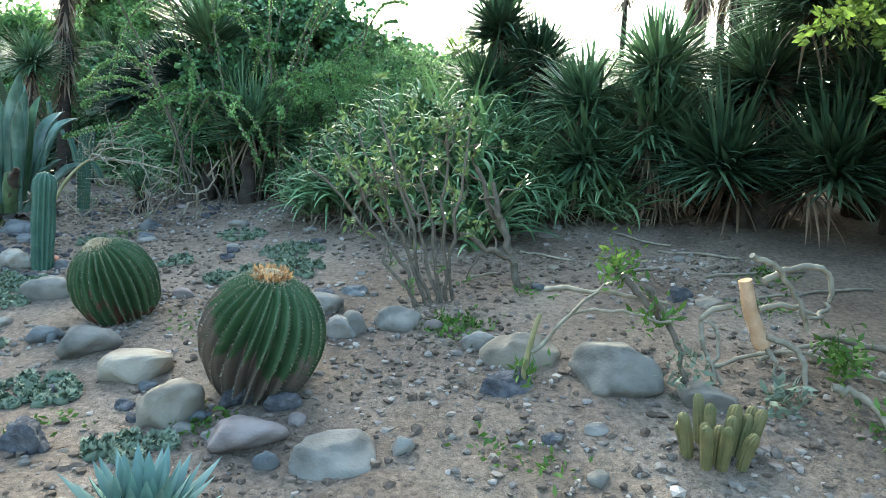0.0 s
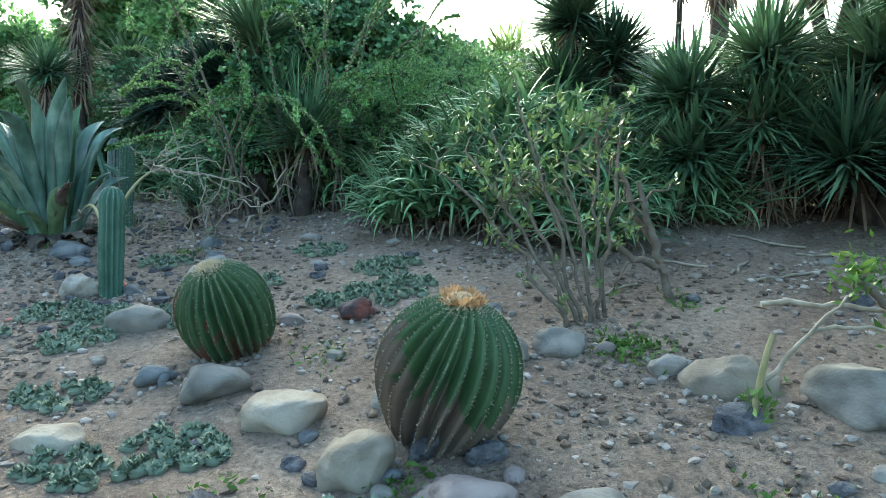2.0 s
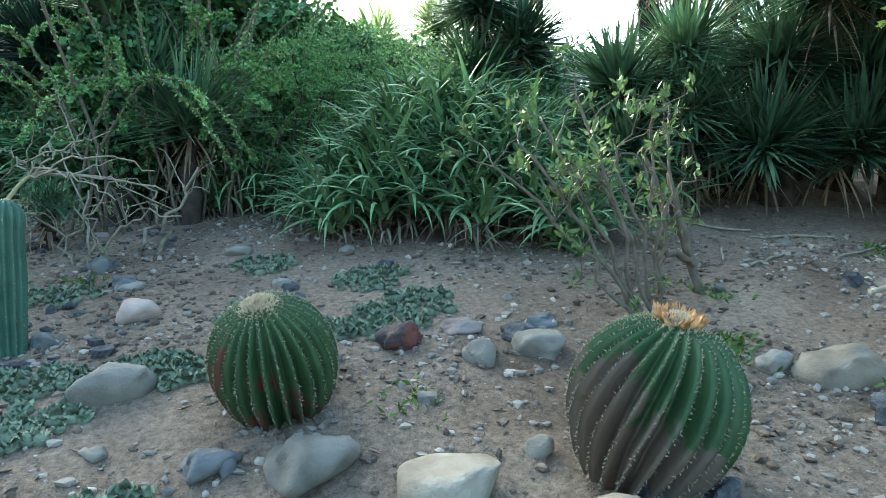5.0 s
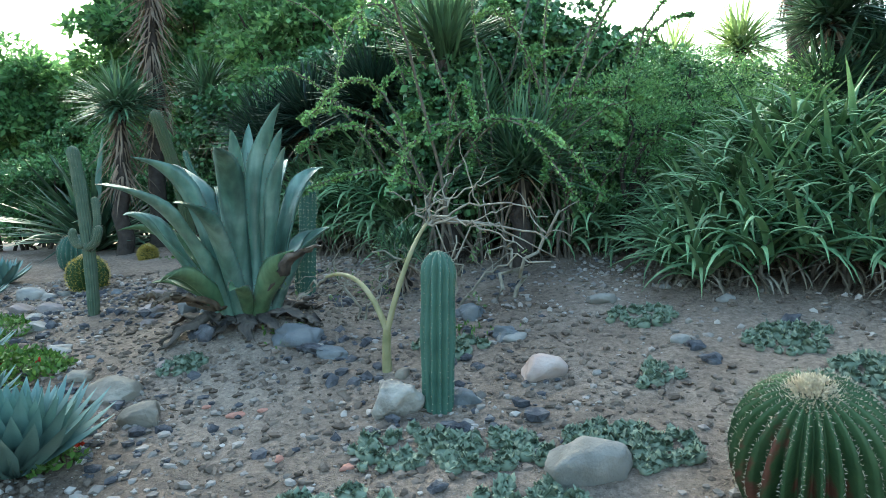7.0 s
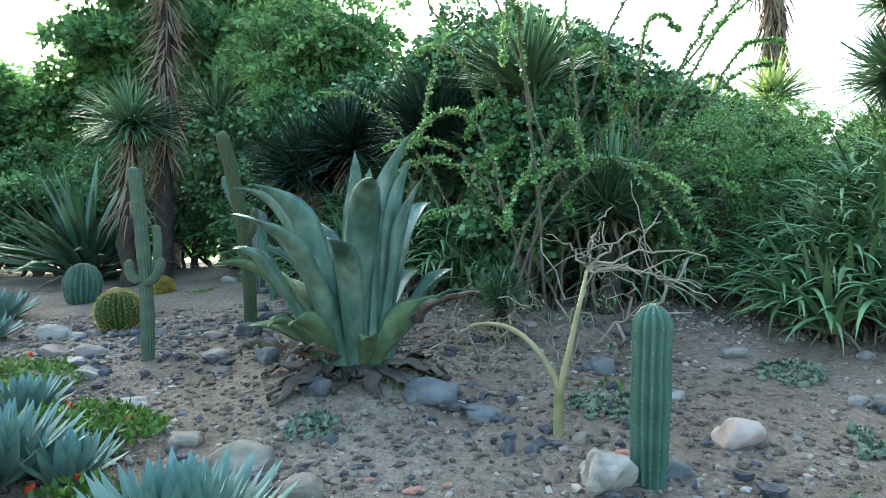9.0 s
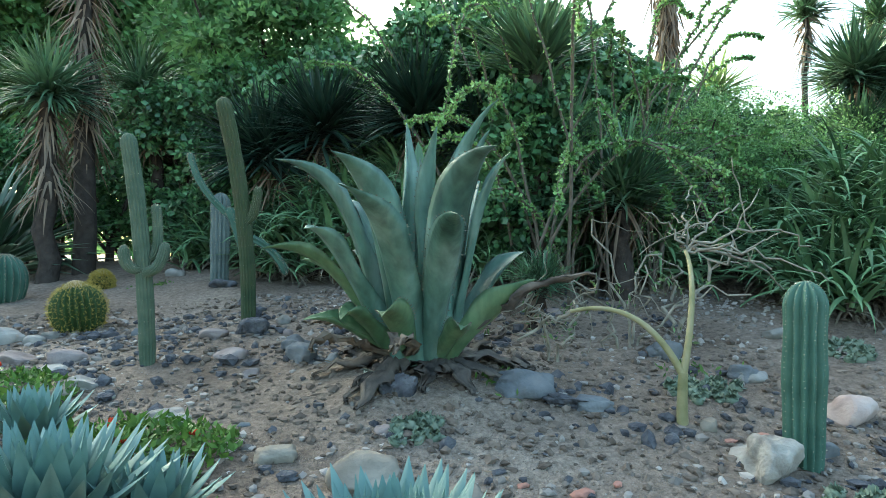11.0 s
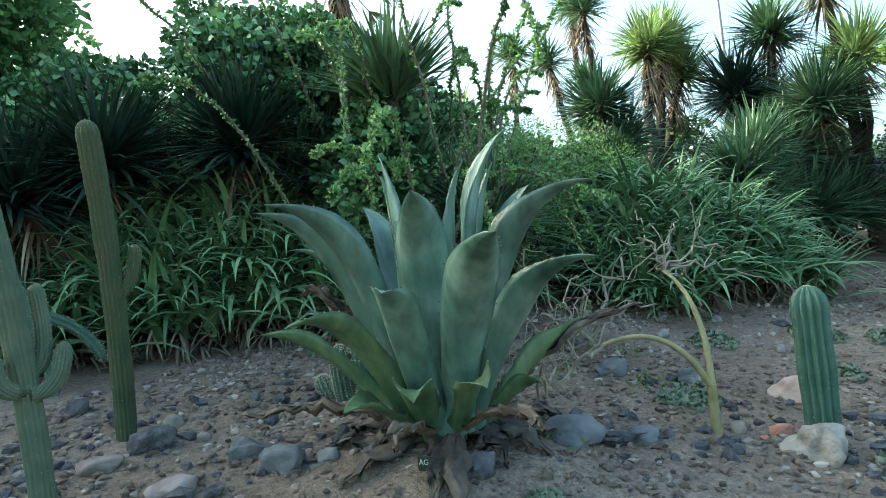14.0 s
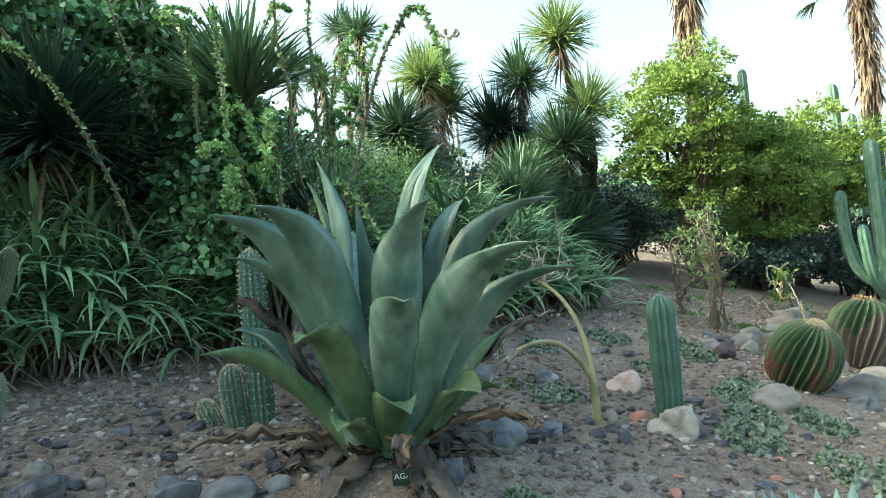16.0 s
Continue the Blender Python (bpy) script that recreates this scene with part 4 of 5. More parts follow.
def yucca_tree(x, y, heads, label, mat=YUCCA, skirt=0.8, name="yucca", leaf=0.75, n=380, width=0.042, trunk=0.09, bend=0.35, low=-0.45):
    """heads: (dx, dy, height) of each leaf head on its own leaning stem."""
    z0 = H(x, y)
    ob = holder(name, x, y, z0 - 0.05, label, "yucca")
    for dx, dy, hz in heads:
        p = wiggle(curve((dx * 0.15, dy * 0.15, 0), (dx * 0.3, dy * 0.3, hz * 0.6), (dx, dy, hz), 9), 0.02)
        build("stem", tube(p, np.linspace(trunk * 1.2, trunk * 0.75, 9), 9), BARK, ob)
        build("leaf_head", [rosette(n, leaf, width, low=low, bend=bend, centre=(dx, dy, hz))], mat, ob)
        if skirt:
            m = int(110 * skirt)
            t = rng.uniform(max(0.0, 1 - skirt / max(hz, 0.3)), 0.98, m)
            i = np.clip(t * 8, 0, 7.99)
            b = p[i.astype(int)] + (p[i.astype(int) + 1] - p[i.astype(int)]) * (i % 1)[:, None]
            build("dead_skirt", [blades(b, rng.uniform(0, 6.283, m), rng.uniform(-1.15, -0.5, m), leaf * rng.uniform(0.5, 0.95, m), 0.03, 0.5, 4)], SKIRT, ob, "hanging dead brown leaves")
    return ob


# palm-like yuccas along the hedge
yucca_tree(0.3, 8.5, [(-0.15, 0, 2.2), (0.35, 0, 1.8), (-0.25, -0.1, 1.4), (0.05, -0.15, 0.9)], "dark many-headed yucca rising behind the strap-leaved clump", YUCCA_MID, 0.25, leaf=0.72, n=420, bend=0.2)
yucca_tree(1.15, 7.1, [(0, 0, 1.3), (0.05, -0.1, 0.7)], "stiff green yucca with drooping lower leaves", YUCCA, 0.3, leaf=0.72, n=430, bend=0.2, low=-0.7)
yucca_tree(1.87, 7.08, [(0, 0, 1.62), (0, -0.06, 1.0), (0.35, -0.1, 0.75)], "stiff bright-tipped yucca with a tan dead skirt", YUCCA, 0.9, leaf=0.78, n=430, bend=0.2, low=-0.7)
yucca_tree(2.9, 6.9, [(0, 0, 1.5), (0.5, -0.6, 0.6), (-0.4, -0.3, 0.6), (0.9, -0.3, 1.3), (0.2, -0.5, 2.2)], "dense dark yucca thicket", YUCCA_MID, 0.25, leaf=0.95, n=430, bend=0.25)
# deep shade of this thicket is put into its leaf colour
yucca_tree(4.2, 7.3, [(0, 0, 1.8), (0.6, 0.3, 2.4), (-0.5, 0.4, 2.6)], "yucca thicket with deep shade put into its leaf colour", SHADED_LEAF, 0.25, leaf=1.0, n=460)
yucca_tree(4.2, 7.2, [(0, 0, 3.6)], "green yucca head high above the thicket", YUCCA, 0.4, leaf=0.85, n=360)
# sunlight on the next two plants' heads comes from the lighter leaf colour
yucca_tree(4.2, 6.0, [(0, 0, 3.1), (0.1, 0.4, 4.6)], "tall yucca heads above the thicket, sunlight painted into the leaves", YUCCA_SUNLIT, 0.5, leaf=0.95, n=380)
yucca_tree(4.1, 6.55, [(0, 0, 2.35)], "yellow-green yucca head above the strap leaves, sunlight painted into its colour", YUCCA_SUNLIT, 0.4, leaf=1.0, n=420)
yucca_tree(-2.98, 8.3, [(0, 0, 1.0)], "round spiky yucca with fine stiff leaves", YUCCA, 0.15, leaf=0.95, n=420, width=0.025, bend=0.15, low=-0.3)
yucca_tree(-3.72, 8.62, [(0, 0, 2.2), (0.25, 0.25, 1.4)], "upright yucca with long leaves rising from the vines", YUCCA, 0, leaf=0.85, n=240, low=0.2, bend=0.15)
# the next two yuccas have hedge shade painted in as darker leaves
yucca_tree(-4.55, 9.75, [(0, 0, 1.75), (0.6, -0.1, 1.5)], "dark yucca hung with vines", SHADED_LEAF, 0.25, leaf=0.9, n=480)
yucca_tree(-5.45, 10.45, [(0, 0, 1.65), (-0.6, 0.3, 1.4)], "yucca with the hedge's shade put into its leaf colour", SHADED_LEAF, 0.25, leaf=0.9, n=460)
yucca_tree(-4.13, 7.72, [(0, 0, 0.42)], "small round blue-green yucca with a straw skirt", YUCCA, 0.35, leaf=0.30, n=300, width=0.016, bend=0.1, trunk=0.06)
yucca_tree(-6.15, 10.7, [(0, 0, 0.35)], "grey-leaved rosette at the hedge's foot", YUCCA, 0.1, leaf=0.7, n=120, width=0.03, bend=0.3, low=0.0)
yucca_tree(-8.35, 11.4, [(0.0, 0, 2.15)], "yucca tree with a shaggy brown skirt", YUCCA, 1.2, "yucca_tree", 0.8, 300, 0.04, 0.1, 0.6)
yucca_tree(-8.05, 11.9, [(-0.12, 0.1, 4.3)], "tall shaggy yucca tree above the bed", YUCCA, 3.0, "yucca_tree", 0.85, 260, 0.04, 0.11, 0.6)
yucca_tree(-7.2, 12.5, [(-0.35, 0.1, 2.35)], "leaning slim yucca tree with drooping dry leaves", YUCCA, 0.9, "yucca_tree", 0.75, 280, 0.035, 0.08, 0.6)
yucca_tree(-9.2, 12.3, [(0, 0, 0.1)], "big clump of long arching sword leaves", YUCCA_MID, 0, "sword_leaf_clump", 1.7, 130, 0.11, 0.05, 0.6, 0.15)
yucca_tree(2.1, 11.0, [(0, 0, 3.5)], "slim yucca tree against the sky", YUCCA, 0.8, "yucca_tree", 0.55, 170, 0.04, 0.05)
yucca_tree(4.7, 11.0, [(0, 0, 4.8), (-0.7, 0.3, 3.6)], "slim yucca tree against the sky", YUCCA, 0.8, "yucca_tree", 0.65, 170, 0.04, 0.07)
yucca_tree(3.4, 10.1, [(0, 0, 4.4), (0.4, 0.3, 3.2)], "slim yucca tree with a tan skirt above the hedge", YUCCA, 0.8, "yucca_tree", 0.6, 190, 0.04, 0.06)
# these two also carry painted sunlight in their leaf colour
yucca_tree(3.5, 9.2, [(-0.5, -0.35, 3.3), (0.15, -0.45, 3.5), (0.7, -0.5, 3.0)], "yucca heads crowded above the hedge, leaf colour lightened as if sunlit", YUCCA_SUNLIT, 0.9, leaf=0.8, n=340)
yucca_tree(0.4, 11.0, [(0, 0, 2.2), (-0.9, 0.2, 2.0)], "yucca above the hedge with sunlight painted into its leaf colour", YUCCA_SUNLIT, 0.6, leaf=0.75, n=220)


def strap_clump(x0, y0, x1, y1, deep, top, n, label, seed, x2=None):
    """A long mound of arching strap leaves with a ragged straw foot."""
    r = np.random.default_rng(seed)
    cx, cy = (x0 + x1) / 2, (y0 + y1) / 2
    ob = holder("strap_leaf_clump", cx, cy, H(cx, cy), label, "aloe")
    along = unit(np.array([[x1 - x0, y1 - y0]]))[0]
    back = np.array([-along[1], along[0]])
    L = math.hypot(x1 - x0, y1 - y0)
    heads, build_blades, dry = n, [], []
    u, w = r.uniform(-0.5, 0.5, heads), r.uniform(0, 1, heads)
    edge = 1 - (2 * np.abs(u)) ** 3
    hz = top * np.clip(edge, 0.35, 1) * np.clip(0.25 + 0.85 * np.sin(np.clip(w, 0, 1) * 2.3), 0.2, 1) * r.uniform(0.55, 1.05, heads)
    px = cx + along[0] * u * L + back[0] * w * deep
    py = cy + along[1] * u * L + back[1] * w * deep
    g = height(px, py) - ob.location.z
    stems = []
    for i in range(heads):
        c = np.array([px[i] - cx, py[i] - cy, g[i] + hz[i] * 0.72])
        k = 14
        az = r.uniform(0, 6.283, k)
        el = r.uniform(0.25, 1.35, k)
        build_blades.append(blades(c + r.normal(size=(k, 3)) * 0.04, az, el, r.uniform(0.4, 0.85, k), r.uniform(0.036, 0.074, k), r.uniform(0.4, 2.3, k), 7, 0.3, 1.3, 0.9, 0.2))
        if i % 2 == 0:
            m = 9
            dry.append(blades(c - np.array([0, 0, 0.1]) + r.normal(size=(m, 3)) * 0.05, r.uniform(0, 6.283, m), r.uniform(-0.9, 0.3, m), r.uniform(0.25, 0.5, m), 0.024, r.uniform(0.6, 1.4, m), 4))
        if i % 2 == 0:
            stems += tube(wiggle(curve((c[0] + r.normal() * 0.1, c[1] + r.normal() * 0.1, g[i] - 0.05), (c[0], c[1], g[i] + 0.1), c, 5), 0.015, r), 0.016, 5)
    build("stems", stems, STEM, ob)
    build("leaves", build_blades, ALOE, ob)
    build("dry_leaves", dry, ALOE_DRY, ob, "withered straw-coloured leaves")
    return ob


strap_clump(-2.05, 7.1, 0.2, 6.0, 2.0, 1.45, 340, "dense mound of arching grey-green strap leaves", 1)
strap_clump(0.05, 6.75, 1.7, 7.0, 0.8, 0.62, 110, "low strap-leaved undergrowth beneath the yuccas", 2)
strap_clump(-6.1, 10.4, -3.9, 8.9, 1.1, 1.7, 270, "mound of pale arching strap leaves by the vines", 3)
strap_clump(-3.2, 8.75, -2.1, 8.35, 0.8, 0.7, 60, "loose strap-leaved clump under the spiky yucca", 4)
strap_clump(-7.0, 11.6, -6.0, 11.2, 0.8, 0.7, 50, "dark strap leaves at the hedge's foot", 6)


# ---- shrubs, hedge and trees ----
def foliage(lumps, per, size, aspect, r, squash=0.8, droop=0.35, spread=1.0):
    """Leaves over many small lumps."""
    P, D = [], []
    for c, rad in lumps:
        d = unit(r.normal(size=(per, 3)))
        d[:, 2] = np.abs(d[:, 2]) * 0.9 + d[:, 2] * 0.1
        q = rad * r.uniform(0.35, 1.0, (per, 1)) ** 0.5
        P.append(np.asarray(c) + d * q * np.array([1, 1, squash]))
        D.append(d * spread + r.normal(size=(per, 3)) * 0.6 - np.array([0, 0, droop]))
    P, D = np.concatenate(P), np.concatenate(D)
    return leaves(P, D, size * r.uniform(0.6, 1.3, len(P)), aspect, r)


def bush(x, y, rx, ry, tall, label, mat=FOLIAGE, seed=0, lumps=60, per=110, size=0.07, aspect=0.5, name="shrub", low=0.1, category="shrub", lump=0.32, stems=7, droop=0.35, spread=1.0):
    r = np.random.default_rng(seed + 100)
    z = H(x, y)
    ob = holder(name, x, y, z - 0.03, label, category)
    d = unit(r.normal(size=(lumps, 3)))
    q = r.uniform(0.55, 1.0, (lumps, 1))
    mid = tall * (0.5 + low / 2)
    C = d * q * np.array([rx, ry, tall * (0.5 - low / 2)]) + np.array([0, 0, mid])
    C[:, 2] = np.maximum(C[:, 2], 0.12)
    build("foliage", [foliage([(c, lump * r.uniform(0.6, 1.3)) for c in C], per, size, aspect, r, droop=droop, spread=spread)], mat, ob)
    t = []
    for i in range(stems):
        c = C[r.integers(lumps)]
        t += tube(wiggle(curve((r.normal() * rx * 0.15, r.normal() * ry * 0.15, 0), (c[0] * 0.2, c[1] * 0.2, c[2] * 0.6), c, 8), 0.03, r), np.linspace(0.035, 0.008, 8), 6)
    build("branches", t, BARK, ob)
    return ob


def tree(x, y, tall, trunk_h, spread, label, mat, seed, lumps=90, per=260, size=0.14, trunk_r=0.16, lump=0.75, flat=0.75, z=None):
    r = np.random.default_rng(seed + 500)
    ob = holder("tree", x, y, (H(x, y) if z is None else z) - 0.1, label, "tree")
    d = unit(r.normal(size=(lumps, 3)))
    q = r.uniform(0.35, 1.0, (lumps, 1)) ** 0.6
    ch = (tall - trunk_h) / 2
    C = d * q * np.array([spread, spread, ch * flat / 0.75]) + np.array([0, 0, trunk_h + ch])
    build("crown", [foliage([(c, lump * r.uniform(0.6, 1.35)) for c in C], per, size, 0.5, r)], mat, ob)
    t = tube(wiggle(curve((0, 0, 0), (0.15, 0.1, trunk_h * 0.6), (0.05, 0.1, trunk_h + ch * 0.6), 10), 0.03, r), np.linspace(trunk_r * 1.25, trunk_r * 0.5, 10), 10)
    build("trunk", t, BARK, ob)
    limbs = []
    for i in range(16):
        c = C[r.integers(lumps)]
        s = np.array([0.06, 0.08, trunk_h * r.uniform(0.6, 1.05)])
        limbs += tube(wiggle(curve(s, (c[0] * 0.4, c[1] * 0.4, (s[2] + c[2]) / 2 + 0.2), c, 8), 0.05, r), np.linspace(trunk_r * 0.45, 0.015, 8), 6)
    build("limbs", limbs, BARK, ob)
    return ob


# the vine-covered hedge
HEDGE = [
    (-6.9, 12.6, 1.0, 0.9, 2.5), (-5.9, 12.3, 1.1, 0.9, 2.7), (-4.9, 11.5, 0.9, 0.9, 2.75), (-4.0, 10.7, 0.6, 0.7, 3.4), (-4.25, 10.25, 0.7, 0.5, 3.1), (-5.5, 11.3, 0.8, 0.6, 2.5),
    (-3.5, 9.8, 0.7, 0.6, 3.3), (-3.3, 10.6, 0.9, 0.9, 3.4), (-2.6, 10.0, 0.8, 0.8, 3.15), (-2.0, 9.7, 0.6, 0.6, 2.35), (-1.6, 10.2, 1.0, 0.9, 2.25), (-0.8, 9.7, 0.8, 0.8, 2.0), (0.9, 9.3, 0.8, 0.8, 1.7), (-3.72, 8.85, 0.35, 0.3, 2.1)]
for k, (x, y, rx, ry, t) in enumerate(HEDGE):
    bush(x, y, rx, ry, t, "thicket smothered in green climbing vines", VINE, k, 110, 150, 0.085, 0.75, "vine_thicket", 0.02, "vine", 0.3, 8, 0.7)
FERN = [(-3.9, 9.9, 0.8, 0.6, 2.3), (-3.2, 9.6, 0.7, 0.6, 2.0), (-2.5, 9.2, 0.7, 0.6, 1.7), (-1.9, 8.6, 0.6, 0.5, 1.9), (-1.2, 8.7, 0.7, 0.5, 2.1), (-0.5, 8.3, 0.6, 0.5, 1.85)]
for k, (x, y, rx, ry, t) in enumerate(FERN):
    bush(x, y, rx, ry, t, "feathery bright green shrub with fine leaves", FERNY, 30 + k, 80, 170, 0.035, 0.35, "feathery_shrub", 0.05, "shrub", 0.24, 9, 0.2, 1.3)
# undergrowth: shade is put into the leaf colour, darker than the other shrubs
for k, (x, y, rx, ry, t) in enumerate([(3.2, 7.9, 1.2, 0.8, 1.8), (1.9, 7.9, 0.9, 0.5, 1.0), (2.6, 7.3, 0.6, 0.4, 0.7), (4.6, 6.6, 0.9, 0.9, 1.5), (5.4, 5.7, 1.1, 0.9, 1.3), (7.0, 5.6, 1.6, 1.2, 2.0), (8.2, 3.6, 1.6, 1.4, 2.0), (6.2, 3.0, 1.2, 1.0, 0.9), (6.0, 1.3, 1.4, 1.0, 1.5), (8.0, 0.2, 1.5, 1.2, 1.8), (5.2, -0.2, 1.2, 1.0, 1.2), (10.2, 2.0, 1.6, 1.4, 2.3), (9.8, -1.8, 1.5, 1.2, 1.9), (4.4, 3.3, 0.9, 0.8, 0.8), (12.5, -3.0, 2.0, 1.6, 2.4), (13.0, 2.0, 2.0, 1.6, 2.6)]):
    bush(x, y, rx, ry, t, "leafy undergrowth coloured dark to stand for shade", SHADED_LEAF, 60 + k, 60, 130, 0.08, 0.5)
for k, (x, y, rx, ry, t) in enumerate([(-8.0, 13.4, 1.2, 0.9, 1.8), (-10.4, 13.4, 1.2, 0.8, 1.5), (-12.0, 14.6, 1.3, 0.9, 1.7), (-9.2, 16.0, 1.8, 1.0, 2.4), (-7.2, 15.6, 1.6, 1.0, 2.4), (-9.6, 14.5, 1.5, 1.0, 2.2), (-11.5, 16.5, 1.8, 1.2, 2.6), (-13.8, 18.5, 1.8, 1.2, 2.6), (-6.6, 14.5, 1.6, 1.0, 2.6), (-4.0, 14.0, 1.6, 1.0, 2.6), (-1.0, 13.0, 1.8, 1.0, 2.4), (-5.6, 13.4, 1.5, 0.9, 2.2), (-2.4, 12.0, 1.4, 0.9, 2.2), (0.6, 11.8, 1.4, 0.9, 1.9), (2.6, 10.8, 1.4, 0.9, 1.9), (5.0, 9.4, 1.6, 1.0, 2.2), (7.5, 7.6, 1.6, 1.2, 2.2), (9.5, 5.5, 1.5, 1.4, 2.0)]):
    bush(x, y, rx, ry, t, "leafy dark green shrub beneath tall trees", FOLIAGE, 80 + k, 70, 130, 0.1, 0.5)

for k, (x, y, tall, th, sp) in enumerate([(-14.5, 21, 5.4, 1.2, 3.2), (-10.0, 19, 8.0, 1.8, 2.8), (-8.0, 21, 8.5, 2.4, 2.6), (-20, 24, 5.6, 1.4, 4.0), (-26, 22, 7.0, 1.6, 4.0)]):
    tree(x, y, tall, th, sp, "tall leafy shade tree beyond the hedge", TREE_LEAF, k, 130, 360, 0.19, 0.2, 0.9)
tree(-5.9, 13.2, 4.6, 1.3, 1.6, "leafy shade tree rising just behind the vines", TREE_LEAF, 52, 85, 210, 0.12, 0.14, 0.45)
tree(3.45, 4.4, 4.2, 1.3, 1.05, "round-crowned tree with lime green leaves and dark trunk", LIME, 40, 90, 260, 0.085, 0.12, 0.36)
tree(4.5, 2.9, 3.3, 0.9, 0.95, "small tree with bright lime green leaves", LIME, 45, 70, 240, 0.085, 0.10, 0.36)
tree(7.6, 1.7, 4.0, 1.2, 1.6, "leafy green tree beside the lime tree", LIME, 41, 100, 240, 0.11, 0.15, 0.5)


def cane(x, y, pts, r=rng, name="arching_cane", radius=0.016, leaf=0.043, count=520, label="arching thorny cane clothed in small green leaves", mat=FERNY):
    z = H(x, y)
    ob = holder(name, x, y, z - 0.05, label, "cane shrub")
    p = wiggle(fine(pts, 22), 0.012)
    build("stem", tube(p, np.linspace(radius, radius * 0.35, 22), 6), STEM, ob)
    t = rng.uniform(0.12, 1, count) * 20.99
    i = t.astype(int)
    q = p[i] + (p[i + 1] - p[i]) * (t % 1)[:, None]
    build("leaves", [leaves(q, rng.normal(size=(count, 3)), leaf * rng.uniform(0.6, 1.3, count), 0.55)], mat, ob)
    return ob


CANES = [
    (-3.2, 9.0, (0, 0, 0), (-1.3, -0.6, 4.2), (-1.6, -0.9, 1.4)), (-3.3, 9.1, (0, 0, 0), (0.4, -0.2, 3.6), (1.0, -0.3, 3.3)),
    (-3.5, 9.2, (0, 0, 0), (-0.6, 0, 2.6), (-1.5, 0.1, 3.6)), (-3.4, 9.0, (0, 0, 0), (0.9, -0.4, 2.4), (1.9, -0.8, 3.1)),
    (-2.8, 8.6, (0, 0, 0), (-0.9, -0.5, 2.2), (-1.4, -1.3, 0.7)), (-3.0, 8.7, (0, 0, 0), (-0.2, -0.3, 1.9), (0.2, -1.5, 1.0)),
    (-3.6, 9.4, (0, 0, 0), (-0.1, 0, 2.5), (-0.2, 0.1, 3.9)), (-3.9, 9.3, (0, 0, 0), (-1.1, -0.2, 2.4), (-1.9, -0.3, 2.0)),
    (-2.4, 9.0, (0, 0, 0), (0.4, 0, 2.4), (1.2, -0.4, 2.4)), (-2.9, 9.3, (0, 0, 0), (1.0, -0.3, 3.1), (1.6, -0.3, 2.1)),
    (-3.8, 9.6, (0, 0, 0), (-0.9, 0.1, 3.0), (-2.1, 0.2, 3.1)), (-3.1, 8.4, (0, 0, 0), (0.5, -0.3, 1.7), (1.1, -0.9, 1.5)), (-3.6, 8.5, (0, 0, 0), (-0.6, -0.2, 2.0), (-1.5, -0.4, 1.5)), (-2.7, 8.9, (0, 0, 0), (-0.5, 0, 3.4), (-1.6, 0, 2.6)), (-2.0, 9.0, (0, 0, 0), (0.2, -0.2, 3.0), (0.9, -0.4, 2.6)), (-3.9, 9.0, (0, 0, 0), (-0.2, -0.3, 3.0), (-0.9, -0.5, 2.4)),
    (-3.1, 8.3, (0, 0, 0), (-0.3, -0.2, 2.0), (-0.5, -0.3, 3.4)), (-3.0, 8.4, (0, 0, 0), (-0.8, -0.3, 2.0), (-1.5, -0.4, 3.5)), (-2.9, 8.4, (0, 0, 0), (0.3, -0.2, 2.2), (1.3, -0.4, 3.3)), (-2.6, 8.4, (0, 0, 0), (-0.4, -0.2, 3.4), (0.1, -0.4, 2.55)), (-2.7, 8.5, (0, 0, 0), (0.2, 0, 2.3), (0.9, -0.2, 3.2)), (-3.6, 8.2, (0, 0, 0), (-0.7, -1.3, 3.7), (-0.75, -1.45, 1.95)),
    (-4.1, 8.3, (0, 0, 0), (0.5, -0.7, 2.6), (1.55, -0.8, 0.65)), (-4.0, 8.3, (0, 0, 0), (0.6, -0.7, 2.5), (1.6, -0.85, 0.75))]
for x, y, a, b, c in CANES:
    cane(x, y, [a, b, c])
cr = np.random.default_rng(63)
for k in range(26):
    x, y = cr.uniform(-3.9, -2.3), cr.uniform(8.3, 9.1)
    reach, up = cr.uniform(-1.7, 1.3), cr.uniform(1.1, 2.4)
    cane(x, y, [(0, 0, 0), (reach * 0.35, cr.uniform(-0.5, -0.1), up * 1.25), (reach, cr.uniform(-1.0, -0.3), up * cr.uniform(0.55, 1.1))], count=620, leaf=0.046)

# dark ribbed arms in the hedge
for x, y, hs in [(-1.9, 9.4, (1.5, 1.9, 1.7, 1.2)), (-1.3, 9.8, (1.6, 2.1, 1.4)), (-2.4, 9.9, (1.3, 1.8, 2.1))]:
    stems = []
    for i, hh in enumerate(hs):
        a = i * 1.7 + x
        stems.append(([(0.1 * math.cos(a), 0.1 * math.sin(a), 0), (0.4 * math.cos(a), 0.3 * math.sin(a), hh * 0.3), (0.45 * math.cos(a), 0.3 * math.sin(a), hh)], 0.075))
    column("candelabra_cactus", x, y, stems, COLUMN, "many-armed dark green candelabra cactus in the hedge", 7, 0.3, dense=0, k=18)


